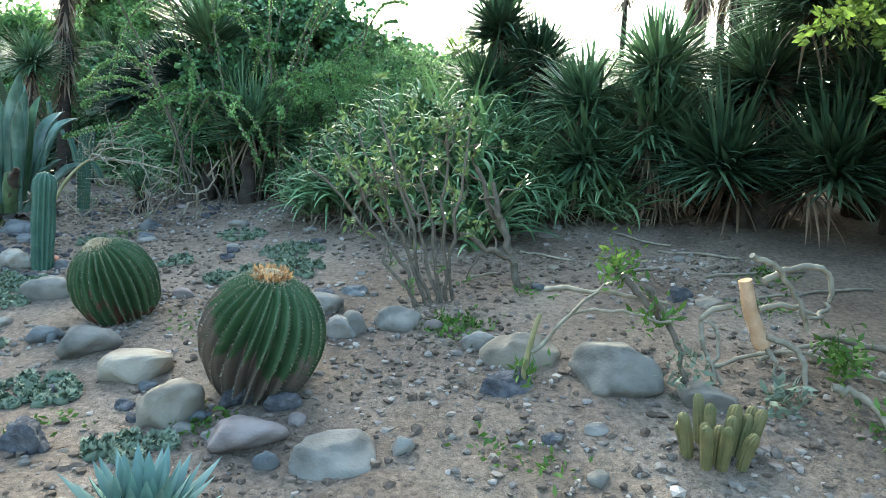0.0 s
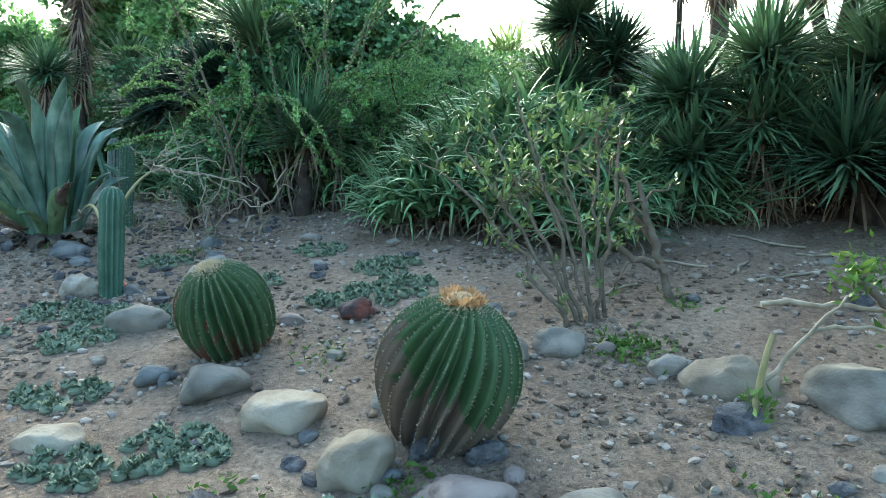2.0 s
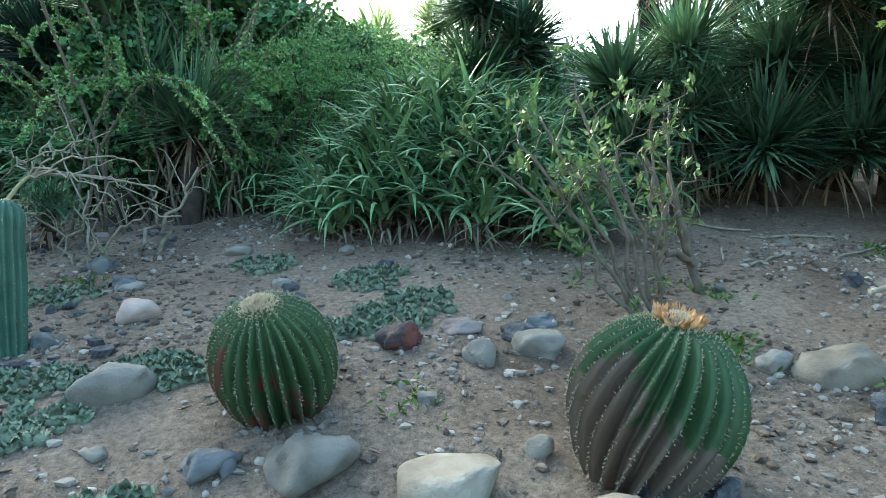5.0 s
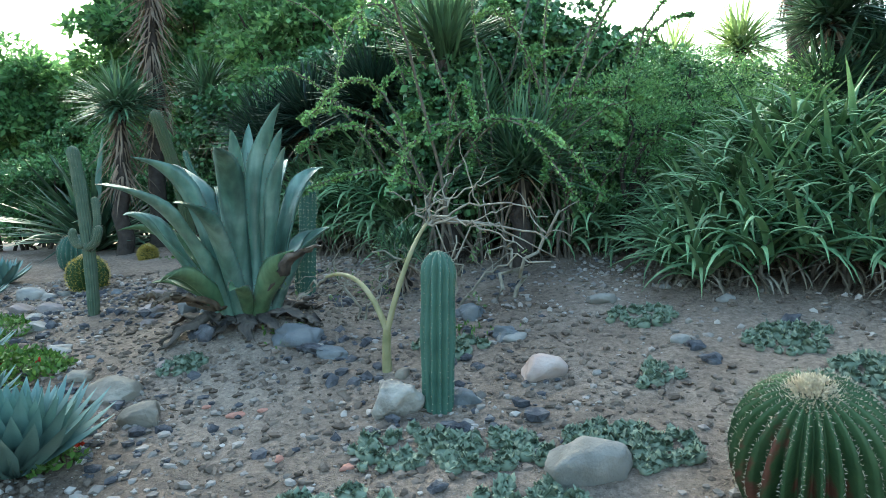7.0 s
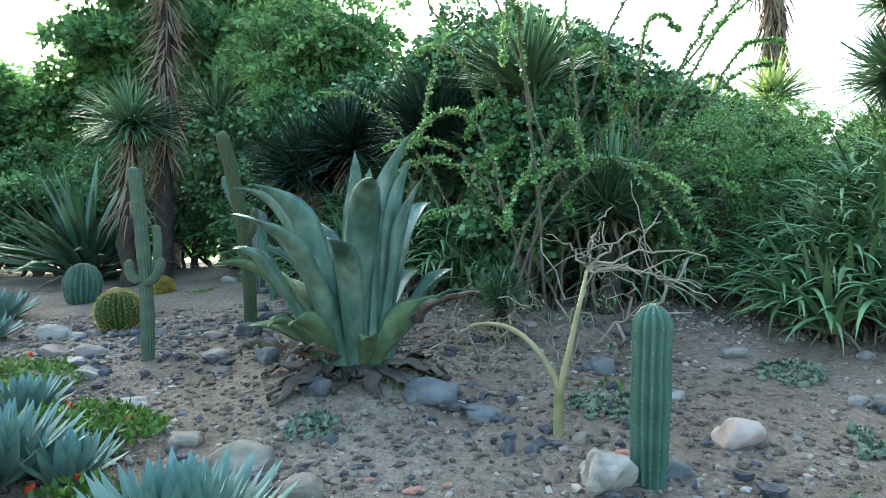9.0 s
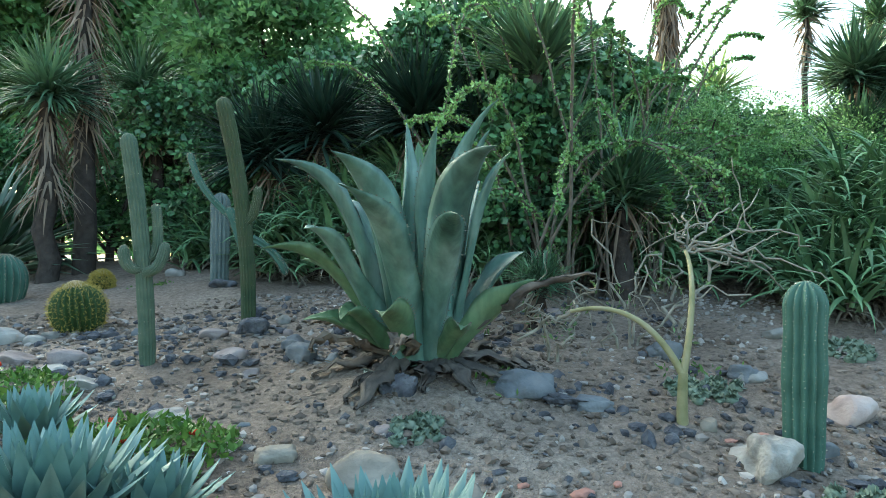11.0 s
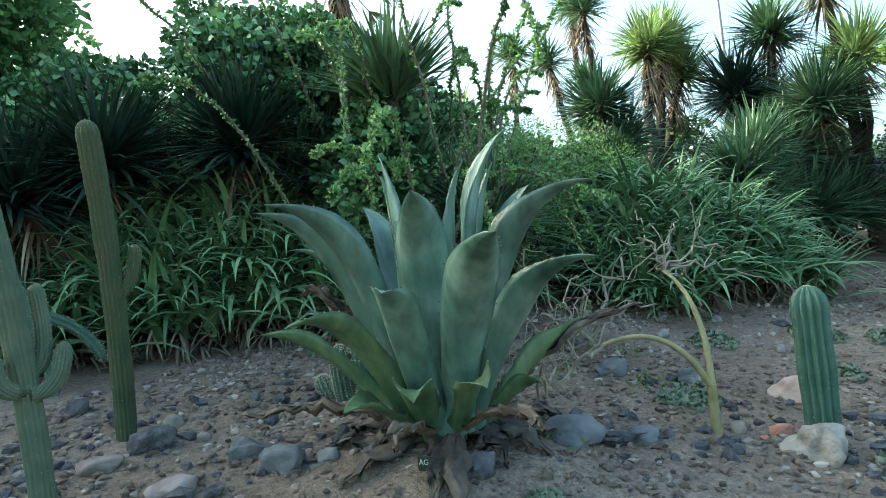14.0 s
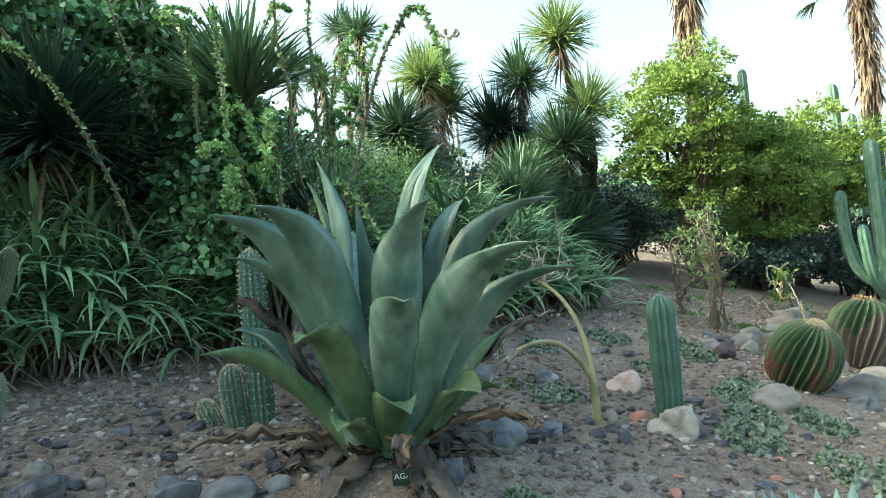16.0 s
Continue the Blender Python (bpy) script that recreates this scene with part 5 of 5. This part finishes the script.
# ---- woody plants in the bed ----
def branchy(name, x, y, label, trunks, mat, leaf_mat, twigs, seed, leaf=0.05, leaf_n=10, twig_len=0.35, up=0.5, category="shrub", curl=0.05, radius=0.02, aspect=0.35):
    """Stems from the foot (end points), forked into twigs that end in leaf tufts."""
    r = np.random.default_rng(seed)
    ob = holder(name, x, y, H(x, y) - 0.03, label, category)
    P, D, small = [], [], []
    for s, e, pull in trunks:
        p = wiggle(curve(s, pull, e, 10), curl * 0.4, r)
        build("stem", tube(p, np.linspace(radius, radius * 0.55, 10), 8), mat, ob)
        for _ in range(twigs):
            i = r.integers(4, 10)
            d = unit(r.normal(size=3) + np.array([0, 0, up]) + (p[-1] - p[0]) * 0.8)
            q = p[i]
            pts = [q]
            for k in range(6):
                d = unit(d + r.normal(size=3) * 0.35 * (1 + curl * 6))
                pts.append(pts[-1] + d * twig_len / 6)
            pts = np.array(pts)
            small += tube(pts, np.linspace(radius * 0.34, radius * 0.14, 7), 5)
            P.append(np.repeat(pts[-1:], leaf_n, 0) + r.normal(size=(leaf_n, 3)) * 0.02)
            D.append(r.normal(size=(leaf_n, 3)) + np.array([0, 0, 0.7]))
    build("twigs", small, mat, ob)
    if leaf_n:
        P = np.concatenate(P)
        build("leaves", [leaves(P, np.concatenate(D), leaf * r.uniform(0.6, 1.3, len(P)), aspect, r)], leaf_mat, ob)
    return ob


branchy("leafy_shrub", -0.13, 4.62, "fan of slanting grey stems with tufts of small green leaves",
        [((-0.12 + 0.04 * k, 0.02 * k, 0), (-1.0 + 0.17 * k, 0.1 + 0.05 * (k % 3), 1.0 + 0.14 * (k % 4)), (-0.4 + 0.07 * k, 0.02, 0.55)) for k in range(8)], STEM, SHRUB_LEAF, 9, 3, 0.068, 12, 0.36, 0.9, radius=0.016)
branchy("leaning_shrub", 0.53, 5.0, "slim leaning woody shrub with few leaves", [((0, 0, 0), (-0.42, 0.1, 0.95), (-0.16, 0.05, 0.5)), ((-0.1, 0, 0.3), (-0.28, 0.02, 0.85), (-0.2, 0, 0.55)), ((-0.06, 0, 0.22), (-0.5, -0.05, 0.42), (-0.25, 0, 0.3))], STEM, SHRUB_LEAF, 3, 5, 0.06, 8, 0.3, 0.8, radius=0.032)
branchy("bare_twisted_shrub", -3.72, 7.1, "bare shrub of pale twisted twigs on dark stems", [((0, 0, 0), (0.05, -0.1, 0.62), (0.12, 0, 0.3)), ((-0.2, 0, 0), (0.3, 0.05, 0.7), (-0.1, 0, 0.4)), ((-0.1, 0, 0), (-0.6, -0.2, 0.5), (-0.2, 0, 0.45)), ((0.05, 0, 0), (0.75, -0.35, 0.42), (0.3, -0.1, 0.55)), ((0, 0, 0), (-0.2, 0.2, 0.95), (0, 0.1, 0.5))], PALE_STEM, SHRUB_LEAF, 2, 7, 0.05, 6, 0.45, 0.8, curl=0.1, radius=0.011)
branchy("bare_shrub", -3.3, 7.25, "dark-stemmed bare shrub with pale wiry twigs", [((0, 0, 0), (0.1, 0, 0.55), (0.05, 0, 0.3)), ((0.1, 0, 0), (0.45, -0.2, 0.75), (0.15, 0, 0.4))], PALE_STEM, SHRUB_LEAF, 3, 8, 0.06, 6, 0.45, 0.5, curl=0.1, radius=0.019)
branchy("wiry_shrub", -4.5, 6.95, "low tangle of pale wiry twigs", [((0.1, 0, 0), (-0.15, -0.05, 0.42), (0, 0, 0.3)), ((0.1, 0, 0), (0.35, 0.1, 0.36), (0.2, 0, 0.3))], PALE_STEM, SHRUB_LEAF, 11, 9, 0.04, 5, 0.4, 0.3, curl=0.1, radius=0.013)

fork = holder("yellow_forked_shrub", -4.14, 6.0, H(-4.14, 6.0) - 0.03, "forked yellow-green succulent stem with bare pale tips", "shrub")
build("trunk", tube(curve((0, 0, 0), (-0.01, 0, 0.15), (0, 0, 0.30), 7), np.linspace(0.032, 0.026, 7), 10), YELLOW_STEM, fork)
for e, b in [((0.25, 0.3, 0.96), (0.12, 0.02, 0.78)), ((-0.45, 0.42, 0.60), (-0.16, 0.14, 0.72))]:
    build("branch", tube(curve((0, 0, 0.28), b, e, 14), np.linspace(0.021, 0.011, 14), 9), YELLOW_STEM, fork)
build("twig", tube(wiggle(curve((0.25, 0.3, 0.96), (0.7, 0.6, 1.0), (1.1, 0.5, 0.85), 10), 0.012), np.linspace(0.013, 0.006, 10), 6), PALE_STEM, fork)
for e, b in [((1.05, 0.15, 1.0), (0.6, 0.1, 1.2)), ((0.75, 0.35, 1.28), (0.4, 0.3, 1.15)), ((1.15, 0.45, 0.72), (0.7, 0.3, 1.05)), ((0.5, 0.55, 1.38), (0.3, 0.4, 1.2)), ((0.0, 0.35, 1.18), (0.2, 0.3, 1.1)), ((0.85, -0.15, 0.8), (0.5, 0.1, 1.05))]:
    p = wiggle(curve((0.25, 0.3, 0.96), b, e, 14), 0.016)
    build("twig", tube(p, np.linspace(0.009, 0.004, 14), 6), PALE_STEM, fork)
    for s in range(2):
        q = p[5 + 2 * s - (s % 2)]
        f = rng.normal(size=3) * 0.14 + np.array([0.1, 0, 0.04])
        build("twig", tube(wiggle(curve(q, q + f * 0.5 + rng.normal(size=3) * 0.04, q + f * 1.3, 7), 0.01), np.linspace(0.006, 0.003, 7), 5), PALE_STEM, fork)
build("twig", tube(wiggle(curve((-0.45, 0.42, 0.60), (-0.55, 0.5, 0.55), (-0.7, 0.6, 0.42), 10), 0.012), np.linspace(0.013, 0.006, 10), 6), PALE_STEM, fork)

stub = holder("pruned_stem", 0.52, 3.55, H(0.52, 3.55) - 0.02, "pruned pale green stem sprouting between boulders", "shrub")
build("stem", tube(curve((0, 0, 0), (0.02, 0, 0.25), (0.07, 0.02, 0.42), 8), np.linspace(0.020, 0.013, 8), 9), YELLOW_STEM, stub)
build("side_branch", tube(wiggle(curve((0.04, 0, 0.2), (0.2, 0, 0.4), (0.42, 0.05, 0.62), 10), 0.008), np.linspace(0.014, 0.006, 10), 8), PALE_STEM, stub)
build("leaves", [leaves(rng.normal(size=(40, 3)) * 0.05 + np.array([0.03, -0.02, 0.06]), rng.normal(size=(40, 3)) + np.array([0, 0, 1]), 0.07, 0.35)], HERB, stub)

fallen = holder("fallen_branches", 1.8, 3.5, H(1.8, 3.5), "tangle of pale peeled fallen branches with fresh green sprouts", "branch")
fr = np.random.default_rng(21)
for a, b, c, r0, mat in [
    ((-0.14, -0.08, 0.74), (0.06, -0.05, 0.72), (0.24, 0.05, 0.34), 0.017, PALE_STEM), ((-0.04, 0.0, 0.60), (0.36, 0.1, 0.82), (0.37, 0.1, 0.56), 0.020, PALE_STEM),
    ((0.37, 0.1, 0.56), (0.36, 0.08, 0.42), (0.22, 0.0, 0.42), 0.016, PALE_STEM), ((-0.04, 0.02, 0.44), (0.26, 0.05, 0.52), (0.34, 0.1, 0.38), 0.017, PALE_STEM),
    ((0.0, -0.02, 0.30), (0.24, -0.05, 0.30), (0.18, -0.15, -0.02), 0.018, PALE_STEM), ((0.0, 0.0, 0.26), (0.09, -0.04, 0.16), (0.05, -0.1, 0.0), 0.014, PALE_STEM),
    ((-0.18, 0.05, 0.44), (-0.46, 0.05, 0.40), (-0.20, -0.02, 0.02), 0.017, PALE_STEM), ((-0.30, 0.04, 0.34), (-0.22, 0.0, 0.38), (-0.27, -0.1, 0.05), 0.012, PALE_STEM),
    ((-0.62, 0.1, 0.50), (-0.50, 0.05, 0.36), (-0.40, -0.05, 0.02), 0.020, STEM), ((-0.80, 0.15, 0.58), (-0.68, 0.1, 0.48), (-0.52, 0.1, 0.30), 0.022, STEM),
    ((-1.18, 0.3, 0.42), (-0.8, 0.25, 0.46), (-0.5, 0.1, 0.42), 0.015, PALE_STEM), ((-1.06, 0.1, 0.33), (-0.8, 0.1, 0.36), (-0.5, 0.0, 0.34), 0.011, PALE_STEM),
    ((0.28, -0.2, 0.10), (0.42, -0.2, 0.12), (0.48, -0.45, -0.05), 0.022, PALE_STEM), ((0.3, 0.1, 0.30), (0.7, 0.0, 0.30), (1.0, 0.1, 0.12), 0.016, STEM),
    ((0.1, 0.3, 0.10), (0.6, 0.3, 0.40), (1.1, 0.4, 0.10), 0.015, PALE_STEM), ((-0.2, 0.2, 0.06), (0.3, 0.3, 0.30), (0.8, 0.0, 0.05), 0.013, PALE_STEM)]:
    p = wiggle(curve(a, b, c, 14), 0.009, fr)
    p[:, 2] = np.maximum(p[:, 2], height(p[:, 0] + 1.8, p[:, 1] + 3.5) - fallen.location.z + 0.01)
    build("branch", tube(p, np.linspace(r0, r0 * 0.7, 14), 8), mat, fallen)
build("stump", tube(wiggle(curve((-0.14, -0.02, 0.60), (-0.10, 0.0, 0.42), (0.0, 0.0, 0.24), 9), 0.006, fr), np.linspace(0.036, 0.044, 9), 10), CUT_WOOD, fallen, "peeled orange stump")
for q, m, mat in [((-0.78, 0.15, 0.60), 110, HERB), ((-0.58, 0.08, 0.34), 70, HERB), ((0.40, -0.05, 0.22), 170, HERB), ((-0.42, -0.1, 0.08), 60, SUCCULENT), ((0.05, -0.2, 0.0), 120, SUCCULENT), ((0.45, -0.4, -0.05), 60, HERB)]:
    build("sprout_leaves", [leaves(np.array(q) + fr.normal(size=(m, 3)) * 0.06, fr.normal(size=(m, 3)) + np.array([0, 0, 0.6]), 0.07 * fr.uniform(0.6, 1.3, m), 0.35, fr)], mat, fallen, "fresh green leaves")
for k, (x, y, a, L) in enumerate([(1.5, 5.4, 0.3, 0.6), (2.1, 5.8, -0.4, 0.7), (2.4, 5.3, 0.1, 0.8), (1.2, 5.6, 0.9, 0.4), (1.7, 6.3, -0.7, 0.6), (2.7, 4.9, 0.2, 0.9), (-2.3, 6.6, 0.4, 0.3), (0.2, 5.2, 0.6, 0.35), (0.75, 5.75, 2.6, 0.5)]):
    p = np.array([[u * L * math.cos(a), u * L * math.sin(a), 0] for u in np.linspace(-0.5, 0.5, 7)])
    p[:, 2] = height(p[:, 0] + x, p[:, 1] + y) - H(x, y) + 0.015
    st = tagged(build("stick", tube(wiggle(p, 0.008), 0.011, 6), PALE_STEM), "pale dry stick lying on soil", "stick", "sticks on the soil")
    st.location = (x, y, H(x, y))


# ---- low plants ----
ROSETTES = []
for k in range(4):
    rr = np.random.default_rng(200 + k)
    ball = ICO_V * np.array([0.034, 0.034, 0.028]) * (1 + 0.1 * rr.normal(size=(len(ICO_V), 1)))
    one = build("rosette", [(ball, ICO_F), rosette(28, 0.046, 0.036, -0.1, 1.5, -1.3, 3, (0, 0, 0), rr, 0.3, 0.003, 0.7)], SUCCULENT)
    ROSETTES.append(one.data)
    bpy.data.objects.remove(one)


def rosette_mat(x, y, spread, n, label, seed):
    """A mat of small fleshy rosettes."""
    r = np.random.default_rng(seed)
    ob = holder("succulent_mat", x, y, H(x, y), label, "succulent", "succulent mats")
    for _ in range(n):
        a, q = r.uniform(0, 6.283), spread * math.sqrt(r.random())
        px, py = q * math.cos(a), q * math.sin(a) * 0.7
        g = H(x + px, y + py) - ob.location.z + 0.012
        piece = new("rosette", ROSETTES[r.integers(4)])
        piece.parent = ob
        piece.matrix_basis = pose(px, py, g, r.uniform(-20, 20), r.uniform(-20, 20), r.uniform(0, 360)) @ Matrix.Scale(r.uniform(0.8, 1.5), 4)
    return ob


for k, (x, y, sp, n) in enumerate([(-2.2, 3.25, 0.34, 26), (-2.55, 3.05, 0.3, 18), (-3.1, 3.75, 0.3, 16), (-1.75, 5.15, 0.42, 30), (-1.45, 5.35, 0.35, 22), (-3.55, 4.95, 0.32, 24), (-3.95, 5.05, 0.35, 22), (-2.85, 4.85, 0.28, 24), (-3.0, 5.0, 0.25, 16), (-2.35, 6.55, 0.3, 14), (-1.6, 5.9, 0.35, 20), (-5.55, 6.3, 0.18, 10), (-3.75, 6.3, 0.28, 18), (-3.45, 4.5, 0.3, 20), (-2.6, 5.6, 0.2, 8), (-1.35, 2.75, 0.25, 14), (-4.3, 4.55, 0.35, 20)]):
    rosette_mat(x, y, sp * 0.85, int(n * 2.0), "low grey-green mat of small fleshy rosettes", 40 + k)


def tuft(x, y, n, label, seed, size=0.06, spread=0.1, mat=HERB, aspect=0.4):
    r = np.random.default_rng(seed)
    ob = holder("weed", x, y, H(x, y), label, "weed", "weeds in the bed")
    p = r.normal(size=(n, 3)) * np.array([spread, spread, 0]) + np.array([0, 0, 0.015])
    p[:, 2] += height(x + p[:, 0], y + p[:, 1]) - ob.location.z
    build("leaves", [leaves(p, r.normal(size=(n, 3)) * np.array([1, 1, 0.4]) + np.array([0, 0, 0.6]), size * r.uniform(0.6, 1.3, n), aspect, r)], mat, ob)
    return ob


for k, (x, y, n) in enumerate([(-1.13, 3.02, 90), (0.02, 4.3, 150), (0.15, 4.25, 120), (-1.75, 4.2, 50), (0.55, 4.9, 60), (0.6, 2.8, 40), (-1.9, 2.85, 40), (-3.6, 6.6, 40), (-4.9, 6.55, 60), (0.35, 2.95, 30), (2.5, 5.2, 120), (-7.2, 10.4, 60), (2.2, 4.6, 80)]):
    tuft(x, y, n, "small green weed in bare soil", 70 + k, 0.05)


def ground_cover(x, y, rx, ry, n, seed, flowers):
    r = np.random.default_rng(seed)
    ob = holder("flowering_ground_cover", x, y, H(x, y), "bright green ground cover with small red flowers", "flowers")
    a, q = r.uniform(0, 6.283, n), np.sqrt(r.random(n))
    px, py = q * np.cos(a) * rx, q * np.sin(a) * ry
    pz = height(x + px, y + py) - ob.location.z + 0.02 + 0.16 * r.random(n) * (1 - q**3)
    build("leaves", [leaves(np.stack([px, py, pz], -1), r.normal(size=(n, 3)) + np.array([0, 0, 0.7]), 0.05 * r.uniform(0.6, 1.4, n), 0.5, r)], HERB, ob)
    i = r.integers(0, n, flowers)
    for k in i:
        c = np.array([px[k], py[k], pz[k] + 0.05])
        build("flower", [leaves(np.repeat(c[None], 9, 0), r.normal(size=(9, 3)) + np.array([0, 0, 0.8]), 0.032, 0.8, r)], RED, ob, "small red flower")
    return ob


ground_cover(-7.0, 6.45, 0.6, 0.35, 1800, 1, 7)
ground_cover(-6.55, 5.6, 0.3, 0.2, 600, 2, 4)
ground_cover(-5.95, 5.2, 0.3, 0.16, 500, 3, 3)
ground_cover(-7.9, 7.4, 0.6, 0.45, 1500, 4, 2)


def blue_agave(x, y, s, n, seed):
    r = np.random.default_rng(seed)
    ob = holder("blue_agave", x, y, H(x, y) - 0.02, "tight blue-grey agave rosette with pointed leaves", "agave", "blue agaves by the path")
    n = int(n * 1.4)
    for k in range(n):
        f = k / n
        az, el = k * 2.39996, 0.5 + 1.0 * f
        L = s * (1.0 - 0.25 * f) * r.uniform(0.9, 1.08)
        build("leaf", [blades([(0.05 * math.cos(az), 0.05 * math.sin(az), 0.02)], az, el, L, s * 0.21, -0.25, 6, 0.28, 1.5, 0.6, 0.45)], BLUE_AGAVE, ob)
    return ob


for k, (x, y, s, n) in enumerate([(-5.95, 5.12, 0.55, 70), (-7.12, 5.95, 0.52, 60), (-6.75, 5.95, 0.34, 34), (-7.4, 6.9, 0.33, 30), (-7.75, 6.4, 0.33, 30), (-8.6, 8.7, 0.33, 28), (-8.9, 9.5, 0.4, 30), (-9.0, 8.6, 0.35, 28), (-0.95, 2.15, 0.33, 30)]):
    blue_agave(x, y, s, n, k)

fingers = holder("finger_cactus", 1.40, 2.90, H(1.40, 2.90), "clump of short yellowish finger cactus stems", "cactus")
fg = np.random.default_rng(31)
for k in range(16):
    a, q = fg.uniform(0, 6.28), 0.16 * math.sqrt(fg.random())
    px, py = q * math.cos(a), q * math.sin(a)
    g, P, D = stem_mesh(fine([(px, py, 0), (px * 1.1, py * 1.1, 0.1), (px * 1.4, py * 1.4, fg.uniform(0.14, 0.26))], 14), 0.028, 9, 0.2)
    build("stem", [g], YELLOW_CACTUS, fingers)

# ---- distance ----
for k, (x, y, z1) in enumerate([(9.5, 0.2, 5.2), (10.3, -0.4, 4.6), (11.2, -0.3, 5.6), (10.0, -1.4, 3.8), (12.0, -1.8, 4.2), (9.0, -1.0, 3.6), (12.6, 0.9, 4.4), (11.5, 1.8, 5.9)]):
    column("tall_column_cactus", x, y, [([(0, 0, 0), (0.05, 0, z1 * 0.5), (0.0, 0, z1)], 0.13), ([(0, 0, z1 * 0.45), (0.4, 0.2, z1 * 0.4), (0.35, 0.3, z1 * 0.8)], 0.10)], COLUMN, "distant tall green column cactus", 8, 0.25, dense=0, k=16, per=4, group="far column cacti")
column("candelabra_cactus", 3.7, 1.5, [([(0, 0, 0), (0, 0, 1.2), (0.1, 0, 3.0)], 0.12), ([(0, 0, 0.5), (0.1, -0.6, 0.4), (0.1, -0.6, 2.4)], 0.1), ([(0, 0, 0.6), (0, 0.6, 0.6), (0, 0.55, 2.2)], 0.1), ([(0, 0, 0.4), (-0.4, 0.35, 0.5), (-0.4, 0.4, 1.6)], 0.09)], COLUMN, "pale green candelabra cactus with upright arms", 6, 0.35, dense=0)


def palm(x, y, tall, label, seed):
    r = np.random.default_rng(seed)
    ob = holder("palm_tree", x, y, H(x, y) - 0.1, label, "palm tree")
    build("trunk", tube(wiggle(curve((0, 0, 0), (0.1, 0, tall * 0.5), (0, 0.1, tall), 12), 0.02, r), np.linspace(0.28, 0.2, 12), 12), BARK, ob)
    m = 700
    b = np.stack([r.normal(size=m) * 0.12, r.normal(size=m) * 0.12, r.uniform(tall * 0.6, tall, m)], -1)
    build("dead_skirt", [blades(b, r.uniform(0, 6.283, m), r.uniform(-1.35, -0.9, m), r.uniform(0.6, 1.1, m), 0.06, 0.3, 4)], SKIRT, ob, "shaggy brown skirt of dead fronds")
    ch = []
    for k in range(26):
        az, el = k * 2.4, r.uniform(-0.5, 1.2)
        p = curve((0, 0, tall), (math.cos(az) * 0.6 * math.cos(el), math.sin(az) * 0.6 * math.cos(el), tall + 0.6 * math.sin(el) + 0.2), (math.cos(az) * 1.2, math.sin(az) * 1.2, tall + 1.2 * math.sin(el)), 5)
        ch += tube(p, 0.02, 5)
        fan = r.uniform(-1.1, 1.1, 22)
        ch.append(blades(np.repeat(p[-1:], 22, 0), az + fan, np.full(22, el * 0.6), 0.8, 0.05, 0.9, 4))
    build("fronds", ch, YUCCA, ob)
    return ob


palm(11.3, 3.1, 9.8, "tall palm with a shaggy brown skirt", 1)
palm(14.0, -2.2, 9.5, "distant tall palm with a hanging skirt", 2)
palm(5.2, 18.5, 8.0, "distant palm with drooping fronds behind the yuccas", 3)

far = np.random.default_rng(77)
lump = []
for a in np.linspace(-0.25, 3.6, 120):
    q = far.uniform(34, 52)
    for zz in (1.5, 3.2, far.uniform(3.5, 5.5)):
        lump.append(((-4 + q * math.cos(a), 6 + q * math.sin(a), zz), far.uniform(1.6, 2.6)))
tagged(build("far_woods", [foliage(lump, 90, 0.75, 0.6, far)], TREE_LEAF), "distant belt of leafy green trees", "trees", kind="stuff")
mast = holder("lamp_mast", 15.7, 11.0, H(15.7, 11.0), "far floodlight mast with a ring of lamps", "lamp mast")
build("pole", tube([(0, 0, 0), (0, 0, 3.9), (0, 0, 7.8)], [0.09, 0.07, 0.05], 8), STEEL, mast)
for k in range(6):
    a = k * 1.047
    build("floodlight", tube([(0.1 * math.cos(a), 0.1 * math.sin(a), 7.8), (0.36 * math.cos(a), 0.36 * math.sin(a), 7.85), (0.42 * math.cos(a), 0.42 * math.sin(a), 7.98)], [0.02, 0.08, 0.11], 8), STEEL, mast)
